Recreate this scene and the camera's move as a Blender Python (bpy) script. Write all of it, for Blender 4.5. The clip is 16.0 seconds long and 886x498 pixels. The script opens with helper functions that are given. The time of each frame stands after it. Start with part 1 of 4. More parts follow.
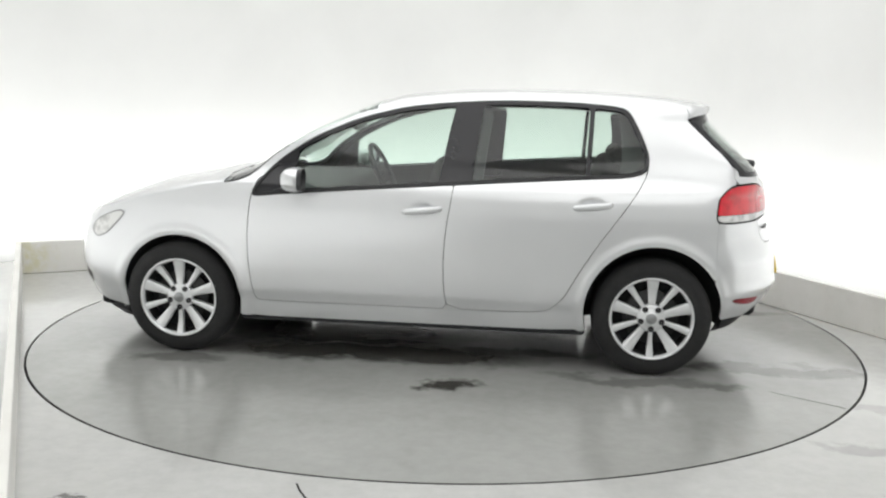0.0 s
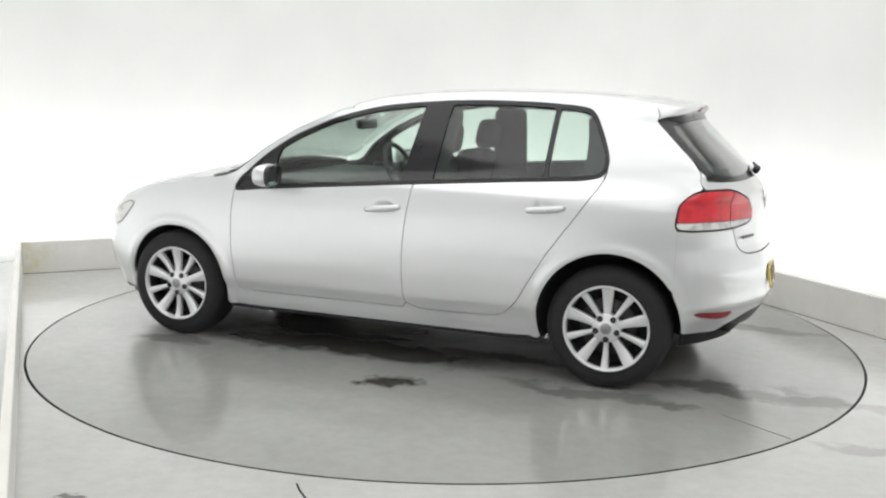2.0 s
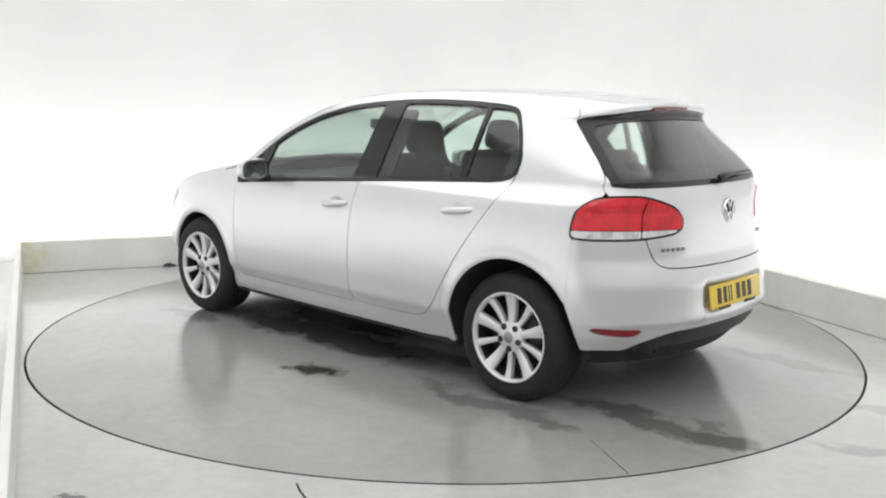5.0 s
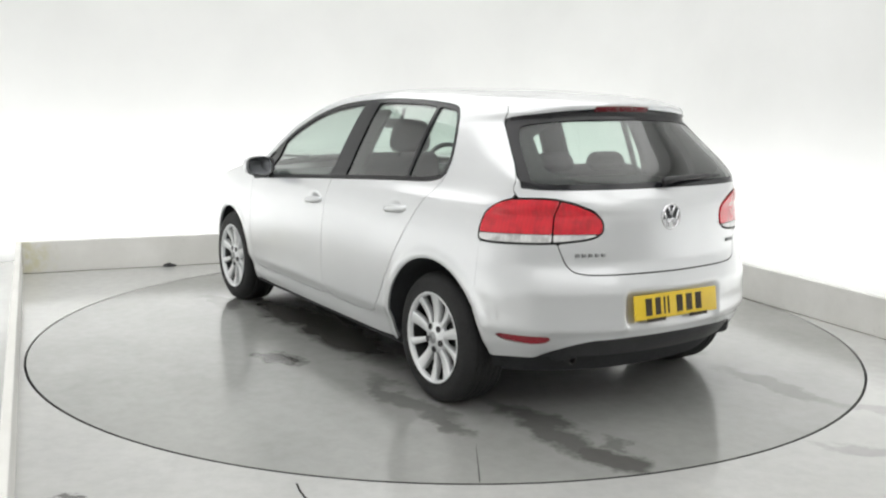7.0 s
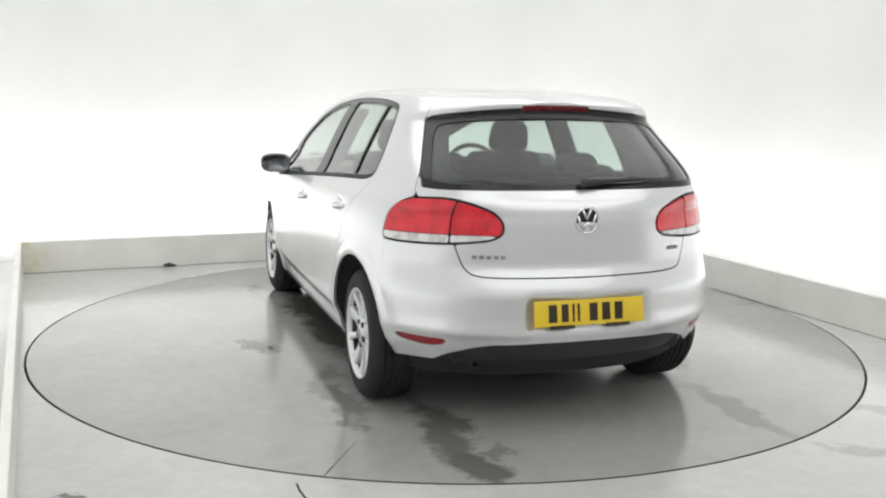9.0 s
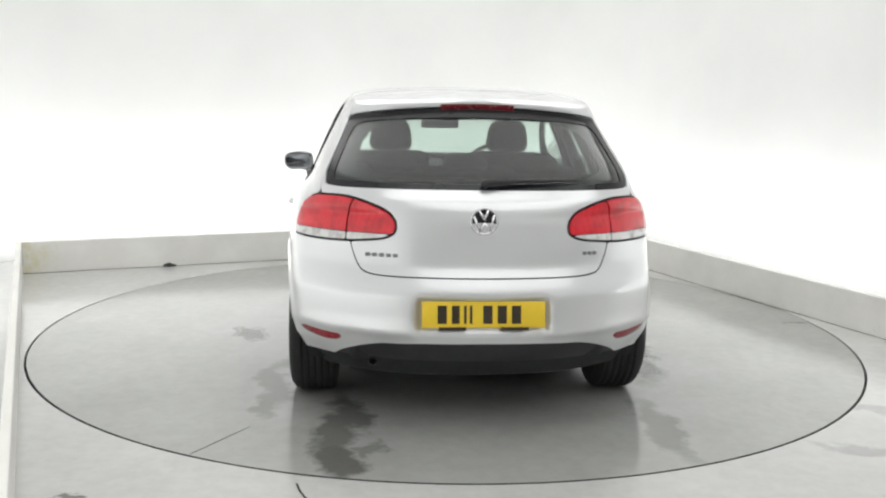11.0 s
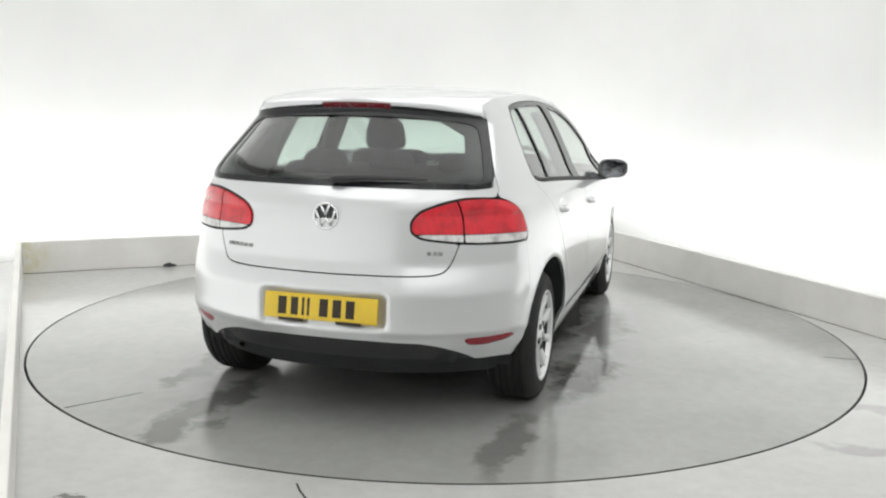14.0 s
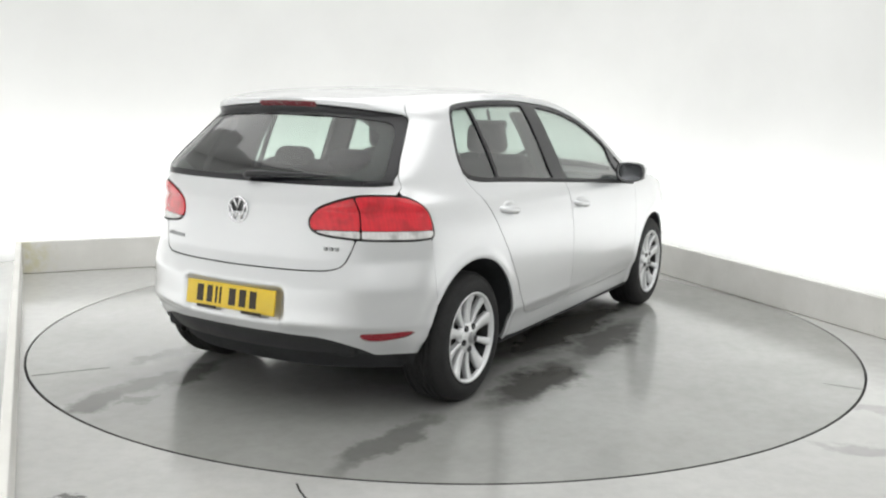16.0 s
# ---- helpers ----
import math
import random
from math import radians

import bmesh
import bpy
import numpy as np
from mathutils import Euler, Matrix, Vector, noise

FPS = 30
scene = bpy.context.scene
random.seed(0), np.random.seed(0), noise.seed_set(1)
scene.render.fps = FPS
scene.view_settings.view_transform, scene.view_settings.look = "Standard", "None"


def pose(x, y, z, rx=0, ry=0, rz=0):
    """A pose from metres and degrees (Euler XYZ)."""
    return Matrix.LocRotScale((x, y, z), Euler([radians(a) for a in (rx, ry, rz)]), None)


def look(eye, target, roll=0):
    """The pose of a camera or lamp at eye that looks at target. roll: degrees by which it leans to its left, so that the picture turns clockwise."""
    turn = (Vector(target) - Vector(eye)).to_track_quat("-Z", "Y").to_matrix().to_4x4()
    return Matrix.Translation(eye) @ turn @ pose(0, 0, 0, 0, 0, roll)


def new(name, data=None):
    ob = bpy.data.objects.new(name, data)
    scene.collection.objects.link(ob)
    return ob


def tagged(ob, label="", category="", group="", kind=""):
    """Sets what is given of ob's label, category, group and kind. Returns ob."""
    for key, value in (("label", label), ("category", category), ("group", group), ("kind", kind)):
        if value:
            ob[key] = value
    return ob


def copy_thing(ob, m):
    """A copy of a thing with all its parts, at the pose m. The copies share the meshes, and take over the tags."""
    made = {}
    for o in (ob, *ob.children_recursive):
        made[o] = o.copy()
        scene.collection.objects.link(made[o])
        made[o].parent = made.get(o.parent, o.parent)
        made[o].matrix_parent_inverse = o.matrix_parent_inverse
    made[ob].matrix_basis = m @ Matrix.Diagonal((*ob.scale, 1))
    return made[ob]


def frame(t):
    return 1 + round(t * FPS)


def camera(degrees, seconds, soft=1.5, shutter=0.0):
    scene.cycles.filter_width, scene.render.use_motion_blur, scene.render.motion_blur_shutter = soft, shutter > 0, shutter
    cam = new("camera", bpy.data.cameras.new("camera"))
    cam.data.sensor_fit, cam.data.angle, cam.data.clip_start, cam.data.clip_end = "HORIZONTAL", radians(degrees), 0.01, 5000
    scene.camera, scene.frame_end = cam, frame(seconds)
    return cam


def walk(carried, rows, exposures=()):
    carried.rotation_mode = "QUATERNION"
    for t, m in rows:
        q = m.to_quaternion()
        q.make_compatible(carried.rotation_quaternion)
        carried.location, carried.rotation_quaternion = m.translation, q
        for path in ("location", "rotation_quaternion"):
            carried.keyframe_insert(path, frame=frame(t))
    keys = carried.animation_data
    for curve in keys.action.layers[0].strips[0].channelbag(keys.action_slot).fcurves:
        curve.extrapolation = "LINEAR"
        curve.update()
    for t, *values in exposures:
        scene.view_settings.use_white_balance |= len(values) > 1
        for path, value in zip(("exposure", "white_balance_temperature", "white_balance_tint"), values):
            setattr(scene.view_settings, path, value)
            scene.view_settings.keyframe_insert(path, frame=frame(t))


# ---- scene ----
cam = camera(50.54, 16.0, soft=2.2)
EYE = (0.0, -5.728, 1.435)
AIM = (-0.0043, 0.9867, -0.1625)
VIEW = look(EYE, (EYE[0] + AIM[0], EYE[1] + AIM[1], EYE[2] + AIM[2]), 1.063)
walk(cam, [(0.0, VIEW), (16.0, VIEW)])

# ---- light ----
world = bpy.data.worlds.new("world")
scene.world = world
world.use_nodes = True
world.node_tree.nodes["Background"].inputs[0].default_value = (0.9, 0.95, 1.0, 1)
world.node_tree.nodes["Background"].inputs[1].default_value = 0.3
scene.view_settings.exposure = 0.04

# the bay: E1 runs across it, E2 into its depth; the turntable's centre is the origin
E1, E2 = Vector((0.914, 0.405, 0)).normalized(), Vector((-0.405, 0.914, 0)).normalized()
BAY = math.degrees(math.atan2(E1.y, E1.x))


def bay(a, b, z=0.0):
    v = E1 * a + E2 * b
    return Vector((v.x, v.y, z))


def area(name, m, sx, sy, watts, colour=(1, 1, 1)):
    d = bpy.data.lights.new(name, "AREA")
    d.shape, d.size, d.size_y, d.energy, d.color = "RECTANGLE", sx, sy, watts, colour
    ob = new(name, d)
    ob.matrix_world = m
    return ob


CEIL = 3.5
area("ceiling_softbox_light", pose(*bay(0, 0, CEIL - 0.06), 0, 0, BAY), 5.6, 6.0, 114, (1.0, 1.0, 0.985))
area("ceiling_front_light", pose(*bay(0, -5.0, CEIL - 0.06), 0, 0, BAY), 5.6, 3.2, 60, (1.0, 1.0, 0.985))
# strip lights that lie hidden behind the kerbs and wash the curtain walls
area("kerb_strip_light_back", look(bay(0, 2.78, 0.10), bay(0, 3.35, 0.75)), 5.4, 0.08, 35)
area("kerb_strip_light_right", look(bay(2.58, -0.9, 0.10), bay(3.15, -0.9, 0.75)), 7.0, 0.08, 37)
area("kerb_strip_light_left", look(bay(-2.60, -0.9, 0.10), bay(-3.15, -0.9, 0.75)), 7.0, 0.08, 35)


# ---- materials ----
class Nodes:
    """Short hand for a material's node tree."""

    def __init__(self, name):
        self.m = bpy.data.materials.new(name)
        self.m.use_nodes = True
        self.t = self.m.node_tree
        self.p = self.t.nodes["Principled BSDF"]
        self.out = self.t.nodes["Material Output"]

    def n(self, kind, **put):
        node = self.t.nodes.new(kind)
        for k, v in put.items():
            if k in node.inputs.keys():
                node.inputs[k].default_value = v
        return node

    def link(self, a, b):
        self.t.links.new(a, b)

    def coords(self, which="Object"):
        return self.n("ShaderNodeTexCoord").outputs[which]

    def noise(self, scale, detail=4.0, rough=0.55, where=None):
        k = self.n("ShaderNodeTexNoise", Scale=scale, Detail=detail, Roughness=rough)
        self.link(where or self.coords(), k.inputs["Vector"])
        return k.outputs["Fac"]

    def ramp(self, fac, stops):
        r = self.n("ShaderNodeValToRGB")
        e = r.color_ramp.elements
        while len(e) < len(stops):
            e.new(0.5)
        for i, (pos, c) in enumerate(stops):
            e[i].position = pos
            e[i].color = (c, c, c, 1) if isinstance(c, (int, float)) else (*c, 1)
        self.link(fac, r.inputs[0])
        return r.outputs[0]

    def math(self, op, a, b=0.0):
        k = self.n("ShaderNodeMath")
        k.operation = op
        for i, v in enumerate((a, b)):
            if isinstance(v, (int, float)):
                k.inputs[i].default_value = v
            else:
                self.link(v, k.inputs[i])
        return k.outputs[0]

    def mix(self, fac, a, b):
        k = self.n("ShaderNodeMix")
        k.data_type = "RGBA"
        for i, v in ((0, fac), (6, a), (7, b)):
            if isinstance(v, (int, float)):
                k.inputs[i].default_value = v
            elif isinstance(v, tuple):
                k.inputs[i].default_value = (*v, 1)
            else:
                self.link(v, k.inputs[i])
        return k.outputs[2]

    def bump(self, height, strength, dist=0.002):
        b = self.n("ShaderNodeBump", Strength=strength, Distance=dist)
        self.link(height, b.inputs["Height"])
        self.link(b.outputs[0], self.p.inputs["Normal"])


def plain(name, colour, rough=0.5, metal=0.0, grain=0.0, scale=60.0, coat=0.0, vary=0.12):
    k = Nodes(name)
    p = k.p.inputs
    lo = tuple(c * (1 - vary) for c in colour)
    hi = tuple(min(1, c * (1 + vary)) for c in colour)
    k.link(k.mix(k.ramp(k.noise(scale * 0.15), [(0.35, 0.0), (0.65, 1.0)]), lo, hi), p["Base Color"])
    k.link(k.ramp(k.noise(scale), [(0.3, max(0.02, rough - 0.06)), (0.7, min(1, rough + 0.06))]), p["Roughness"])
    p["Metallic"].default_value = metal
    p["Coat Weight"].default_value = coat
    p["Coat Roughness"].default_value = 0.04
    if grain:
        k.bump(k.noise(scale * 3), grain)
    return k.m


def glass(name, tint, gloss=1.0, least=0.05, power=4.0):
    """Thin tinted pane: clear, with a mirror that grows towards grazing angles."""
    k = Nodes(name)
    clear = k.n("ShaderNodeBsdfTransparent", Color=(*tint, 1))
    shine = k.n("ShaderNodeBsdfGlossy", Roughness=0.03, Color=(gloss, gloss, gloss, 1))
    f = k.n("ShaderNodeLayerWeight", Blend=0.5)
    mx = k.n("ShaderNodeMixShader")
    k.link(k.math("ADD", k.math("MULTIPLY", k.math("POWER", f.outputs["Facing"], power), 0.94), least), mx.inputs[0])
    k.link(clear.outputs[0], mx.inputs[1])
    k.link(shine.outputs[0], mx.inputs[2])
    k.link(mx.outputs[0], k.out.inputs["Surface"])
    return k.m


def silver_paint():
    k = Nodes("silver_metallic_paint")
    p = k.p.inputs
    k.link(k.mix(k.ramp(k.noise(2.0, 2.0), [(0.3, 0.0), (0.7, 1.0)]), (0.745, 0.755, 0.77), (0.77, 0.78, 0.795)), p["Base Color"])
    p["Metallic"].default_value = 0.65
    p["Roughness"].default_value = 0.31
    p["Coat Weight"].default_value = 1.0
    p["Coat Roughness"].default_value = 0.02
    return k.m


def kerb_paint():
    """Off-white painted kerb, scuffed, with a yellow stain at the back corner."""
    k = Nodes("cream_painted_kerb")
    co = k.coords()
    col = k.mix(k.ramp(k.noise(3.5, 5.0, 0.6, co), [(0.35, 0.0), (0.7, 1.0)]), (0.76, 0.75, 0.715), (0.84, 0.83, 0.80))
    col = k.mix(k.ramp(k.noise(38.0, 3.0, 0.7, co), [(0.66, 0.0), (0.74, 0.35)]), col, (0.42, 0.41, 0.38))
    off = k.n("ShaderNodeVectorMath")
    off.operation = "DISTANCE"
    k.link(co, off.inputs[0])
    off.inputs[1].default_value = (-3.24, 1.42, 0.12)
    patch = k.math("MULTIPLY", k.ramp(off.outputs["Value"], [(0.06, 1.0), (0.24, 0.0)]), k.ramp(k.noise(16.0, 4.0, 0.6, co), [(0.38, 0.0), (0.62, 0.55)]))
    k.link(k.mix(patch, col, (0.62, 0.58, 0.30)), k.p.inputs["Base Color"])
    k.p.inputs["Roughness"].default_value = 0.5
    k.bump(k.noise(30.0, 3.0, 0.5, co), 0.12)
    return k.m


def lens(name, colour, rough, least=0.6):
    """Moulded plastic lamp lens, ribbed inside."""
    k = Nodes(name)
    p = k.p.inputs
    mul = k.n("ShaderNodeMix")
    mul.data_type, mul.blend_type = "RGBA", "MULTIPLY"
    mul.inputs[0].default_value = 1.0
    w = k.n("ShaderNodeTexWave", Scale=26.0, Distortion=0.6)
    k.link(k.coords(), w.inputs["Vector"])
    k.link(k.mix(k.ramp(w.outputs["Fac"], [(0.2, 0.0), (0.8, 1.0)]), tuple(c * 0.93 for c in colour), colour), mul.inputs[6])
    k.link(k.ramp(k.noise(17.0, 2.0), [(0.34, least), (0.56, 1.0)]), mul.inputs[7])
    k.link(mul.outputs[2], p["Base Color"])
    p["Roughness"].default_value = rough
    p["Coat Weight"].default_value = 0.7
    p["Coat Roughness"].default_value = 0.03
    k.bump(w.outputs["Fac"], 0.03)
    return k.m


def floor_paint(name, spots, base_lo, base_hi):
    """Grey epoxy floor paint: cloudy tone, tyre dirt, damp patches and painted shade of their own shapes; spots = (x,
    y, radius along x, along y, strength).
    """
    k = Nodes(name)
    p = k.p.inputs
    co = k.coords()
    cloud = k.ramp(k.noise(1.3, 6.0, 0.6, co), [(0.3, 0.0), (0.7, 1.0)])
    col = k.mix(cloud, base_lo, base_hi)
    fine = k.ramp(k.noise(14.0, 5.0, 0.65, co), [(0.36, 0.93), (0.6, 1.0)])
    warp = k.n("ShaderNodeTexNoise", Scale=3.2, Detail=5.0, Roughness=0.65)
    k.link(co, warp.inputs["Vector"])
    shift = k.n("ShaderNodeVectorMath")
    shift.operation = "MULTIPLY_ADD"
    k.link(warp.outputs["Color"], shift.inputs[0])
    shift.inputs[1].default_value = (0.5, 0.5, 0)
    k.link(co, shift.inputs[2])
    # one mask for all spots, damp marks and painted shade alike
    wet_and_shade = None
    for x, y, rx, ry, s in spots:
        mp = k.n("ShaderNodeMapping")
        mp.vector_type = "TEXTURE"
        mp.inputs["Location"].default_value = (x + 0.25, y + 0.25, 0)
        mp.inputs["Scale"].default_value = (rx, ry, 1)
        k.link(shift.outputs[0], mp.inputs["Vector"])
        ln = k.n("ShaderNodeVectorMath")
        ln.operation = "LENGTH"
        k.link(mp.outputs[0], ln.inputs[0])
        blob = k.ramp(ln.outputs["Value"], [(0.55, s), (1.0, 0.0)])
        wet_and_shade = blob if wet_and_shade is None else k.math("MAXIMUM", wet_and_shade, blob)
    mul = k.n("ShaderNodeMix")
    mul.data_type, mul.blend_type = "RGBA", "MULTIPLY"
    mul.inputs[0].default_value = 1.0
    k.link(col, mul.inputs[6])
    k.link(fine, mul.inputs[7])
    colour = mul.outputs[2]
    dry = k.ramp(k.noise(0.9, 4.0, 0.6, co), [(0.3, 0.20), (0.7, 0.12)])
    if wet_and_shade is not None:
        colour = k.mix(wet_and_shade, colour, (0.05, 0.048, 0.043))
        rr = k.mix(wet_and_shade, dry, (0.08, 0.08, 0.08))
        k.link(rr, p["Roughness"])
    else:
        k.link(dry, p["Roughness"])
    k.link(colour, p["Base Color"])
    p["Specular IOR Level"].default_value = 0.85
    k.bump(k.noise(45.0, 3.0, 0.5, co), 0.06)
    return k.m


PAINT = silver_paint()
BLACK = plain("black_plastic_trim", (0.022, 0.022, 0.024), 0.42, grain=0.08, scale=120)
GLOSSBLACK = plain("gloss_black_pillar", (0.012, 0.012, 0.015), 0.16)
GLOSSBLACK.node_tree.nodes["Principled BSDF"].inputs["Specular IOR Level"].default_value = 0.5
SEAL = plain("black_rubber_seal", (0.012, 0.012, 0.013), 0.6)
INNER = plain("dark_inner_shell", (0.02, 0.021, 0.023), 0.8)
LINER = plain("grey_headliner", (0.22, 0.22, 0.215), 0.95, grain=0.2, scale=200)
CLOTH = plain("dark_grey_seat_cloth", (0.011, 0.0115, 0.013), 0.95, grain=0.35, scale=220)
DASH = plain("dark_dashboard_plastic", (0.03, 0.031, 0.033), 0.6, grain=0.2, scale=180)
GLASS = glass("tinted_car_glass", (0.74, 0.83, 0.78), 1.0, 0.06, 3.0)
REARGLASS = glass("tinted_rear_glass", (0.70, 0.79, 0.74), 1.0, 0.05, 3.0)
RED = lens("red_lamp_lens", (0.80, 0.012, 0.032), 0.2, 0.72)
REFLECTOR = plain("red_reflector_plastic", (0.27, 0.008, 0.02), 0.3, coat=0.4)
DARKRED = plain("dark_red_plastic", (0.15, 0.007, 0.014), 0.25, coat=0.4)
CLEAR = lens("clear_lamp_lens", (0.84, 0.84, 0.83), 0.12, 0.62)
RUBBER = plain("tyre_rubber", (0.017, 0.017, 0.0175), 0.82, grain=0.25, scale=90)
ALLOY = plain("silver_alloy", (0.80, 0.81, 0.82), 0.34, metal=0.5, vary=0.03, coat=0.4)
DARKMETAL = plain("dark_brake_metal", (0.07, 0.07, 0.07), 0.5, metal=0.7)
GREYMETAL = plain("satin_grey_metal", (0.34, 0.345, 0.35), 0.35, metal=0.8)
CHROME = plain("chrome", (0.8, 0.8, 0.82), 0.08, metal=1.0, vary=0.03)
YELLOW = plain("yellow_number_plate", (0.86, 0.60, 0.03), 0.35, coat=0.3, vary=0.04)
INK = plain("dark_plate_print", (0.03, 0.02, 0.01), 0.5)
MIRRORGLASS = plain("mirror_glass", (0.30, 0.31, 0.33), 0.03, metal=1.0, vary=0.02)
KERBWHITE = kerb_paint()
CURTAIN = plain("white_studio_wall", (0.77, 0.775, 0.765), 0.9, grain=0.05, scale=8, vary=0.02)
CEILING = plain("white_ceiling_paint", (0.82, 0.82, 0.82), 0.9, vary=0.03)
JOINT_SHADE = plain("brown_joint_shade", (0.17, 0.15, 0.12), 0.8, vary=0.3)
GAP = plain("dark_joint", (0.02, 0.02, 0.02), 0.9)

# tyre and damp marks; the last four broad patches paint shade under the car
DISC_STAINS_SHADE = [(-0.16, 1.17, 0.20, 0.09, 0.95), (-1.75, 0.62, 0.55, 0.13, 0.62), (-2.15, 0.58, 0.22, 0.14, 0.7),
               (-1.85, -0.80, 0.45, 0.12, 0.5), (-0.75, -0.98, 0.55, 0.17, 0.78), (0.3, -0.95, 0.65, 0.16, 0.6),
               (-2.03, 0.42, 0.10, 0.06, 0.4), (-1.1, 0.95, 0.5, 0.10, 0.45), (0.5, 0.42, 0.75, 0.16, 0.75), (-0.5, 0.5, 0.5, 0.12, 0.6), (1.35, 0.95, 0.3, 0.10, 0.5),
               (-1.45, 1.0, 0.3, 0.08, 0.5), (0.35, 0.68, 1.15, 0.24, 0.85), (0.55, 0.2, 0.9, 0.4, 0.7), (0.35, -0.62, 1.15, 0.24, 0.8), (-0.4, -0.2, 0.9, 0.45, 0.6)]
FLOOR_STAINS = [(1.75, -1.95, 0.22, 0.08, 0.28), (2.05, -1.45, 0.3, 0.06, 0.25), (-1.35, -2.62, 0.06, 0.04, 0.8), (0.4, -2.62, 0.14, 0.05, 0.5)]
DISCPAINT = floor_paint("grey_turntable_paint", DISC_STAINS_SHADE, (0.325, 0.327, 0.315), (0.395, 0.397, 0.383))
FLOORPAINT = floor_paint("grey_floor_paint", FLOOR_STAINS, (0.50, 0.502, 0.487), (0.57, 0.572, 0.557))


# ---- mesh helpers ----
def mesh_of(name, verts, faces, material, smooth=True):
    me = bpy.data.meshes.new(name)
    me.from_pydata([tuple(v) for v in verts], [], faces)
    me.materials.append(material)
    if smooth:
        me.polygons.foreach_set("use_smooth", [True] * len(me.polygons))
    me.update()
    return me


def part(name, bm, material, parent, label="", smooth=True):
    """Links a bmesh, or a ready mesh, as one part under its thing."""
    if isinstance(bm, bmesh.types.BMesh):
        me = bpy.data.meshes.new(name)
        bm.to_mesh(me)
        bm.free()
        me.materials.append(material)
        if smooth:
            me.polygons.foreach_set("use_smooth", [True] * len(me.polygons))
    else:
        me = bm
    ob = new(name, me)
    ob.parent = parent
    if label:
        tagged(ob, label)
    return ob


def solid(name, bm, material, label, category, kind="", smooth=False):
    ob = part(name, bm, material, None, "", smooth)
    return tagged(ob, label, category, "", kind)


def box(bm, x0, x1, y0, y1, z0, z1, m=None, bevel=0.0):
    r = bmesh.ops.create_cube(bm, size=1.0)
    vs = r["verts"]
    bmesh.ops.scale(bm, vec=(x1 - x0, y1 - y0, z1 - z0), verts=vs)
    bmesh.ops.translate(bm, vec=((x0 + x1) / 2, (y0 + y1) / 2, (z0 + z1) / 2), verts=vs)
    if bevel:
        es = {e for v in vs for e in v.link_edges}
        r = bmesh.ops.bevel(bm, geom=list(es), offset=bevel, segments=3, affect="EDGES", profile=0.5)
        vs = list({v for f in r["faces"] for v in f.verts} | {v for v in vs if v.is_valid})
    if m is not None:
        bmesh.ops.transform(bm, matrix=m, verts=vs)
    return vs


def ring(bm, profile, segments, axis="Y", m=None, arc=(0, 360), square=1.0):
    """Turns a profile of (radius, along) round an axis."""
    full = abs(arc[1] - arc[0]) >= 359.9
    n = segments if full else segments + 1
    rows = []
    for i in range(n):
        a = radians(arc[0] + (arc[1] - arc[0]) * i / segments)
        row = []
        for r, h in profile:
            ca, sa = math.copysign(abs(math.cos(a)) ** square, math.cos(a)), math.copysign(abs(math.sin(a)) ** square, math.sin(a))
            v = Vector((r * ca, h, r * sa)) if axis == "Y" else Vector((r * math.cos(a), r * math.sin(a), h))
            row.append(bm.verts.new(m @ v if m is not None else v))
        rows.append(row)
    for i in range(segments):
        a, b = rows[i], rows[(i + 1) % n]
        for j in range(len(profile) - 1):
            bm.faces.new((a[j], a[j + 1], b[j + 1], b[j]))
    return rows


def tube(bm, pts, radius, sides=8):
    pts = [Vector(p) for p in pts]
    rows = []
    for i, p in enumerate(pts):
        d = (pts[min(i + 1, len(pts) - 1)] - pts[max(i - 1, 0)]).normalized()
        a = d.orthogonal().normalized()
        b = d.cross(a)
        r = radius[i] if isinstance(radius, (list, tuple)) else radius
        rows.append([bm.verts.new(p + (a * math.cos(q) + b * math.sin(q)) * r) for q in (2 * math.pi * k / sides for k in range(sides))])
    for a, b in zip(rows, rows[1:]):
        for k in range(sides):
            bm.faces.new((a[k], a[(k + 1) % sides], b[(k + 1) % sides], b[k]))
    bm.faces.new(rows[0][::-1])
    bm.faces.new(rows[-1])


def smooth_table(xs, ys, lo, hi, step, width):
    """A table of values, joined by straight lines and then rounded over width."""
    g = np.arange(lo - 4 * width, hi + 4 * width, step)
    v = np.interp(g, xs, ys)
    n = max(1, int(width / step))
    kern = np.ones(n) / n
    pad = np.pad(v, n, mode="edge")
    v = np.convolve(np.convolve(pad, kern, "same"), kern, "same")[n:-n]
    return lambda q: np.interp(q, g, v)


# ---- the room ----
RADIUS = 2.418


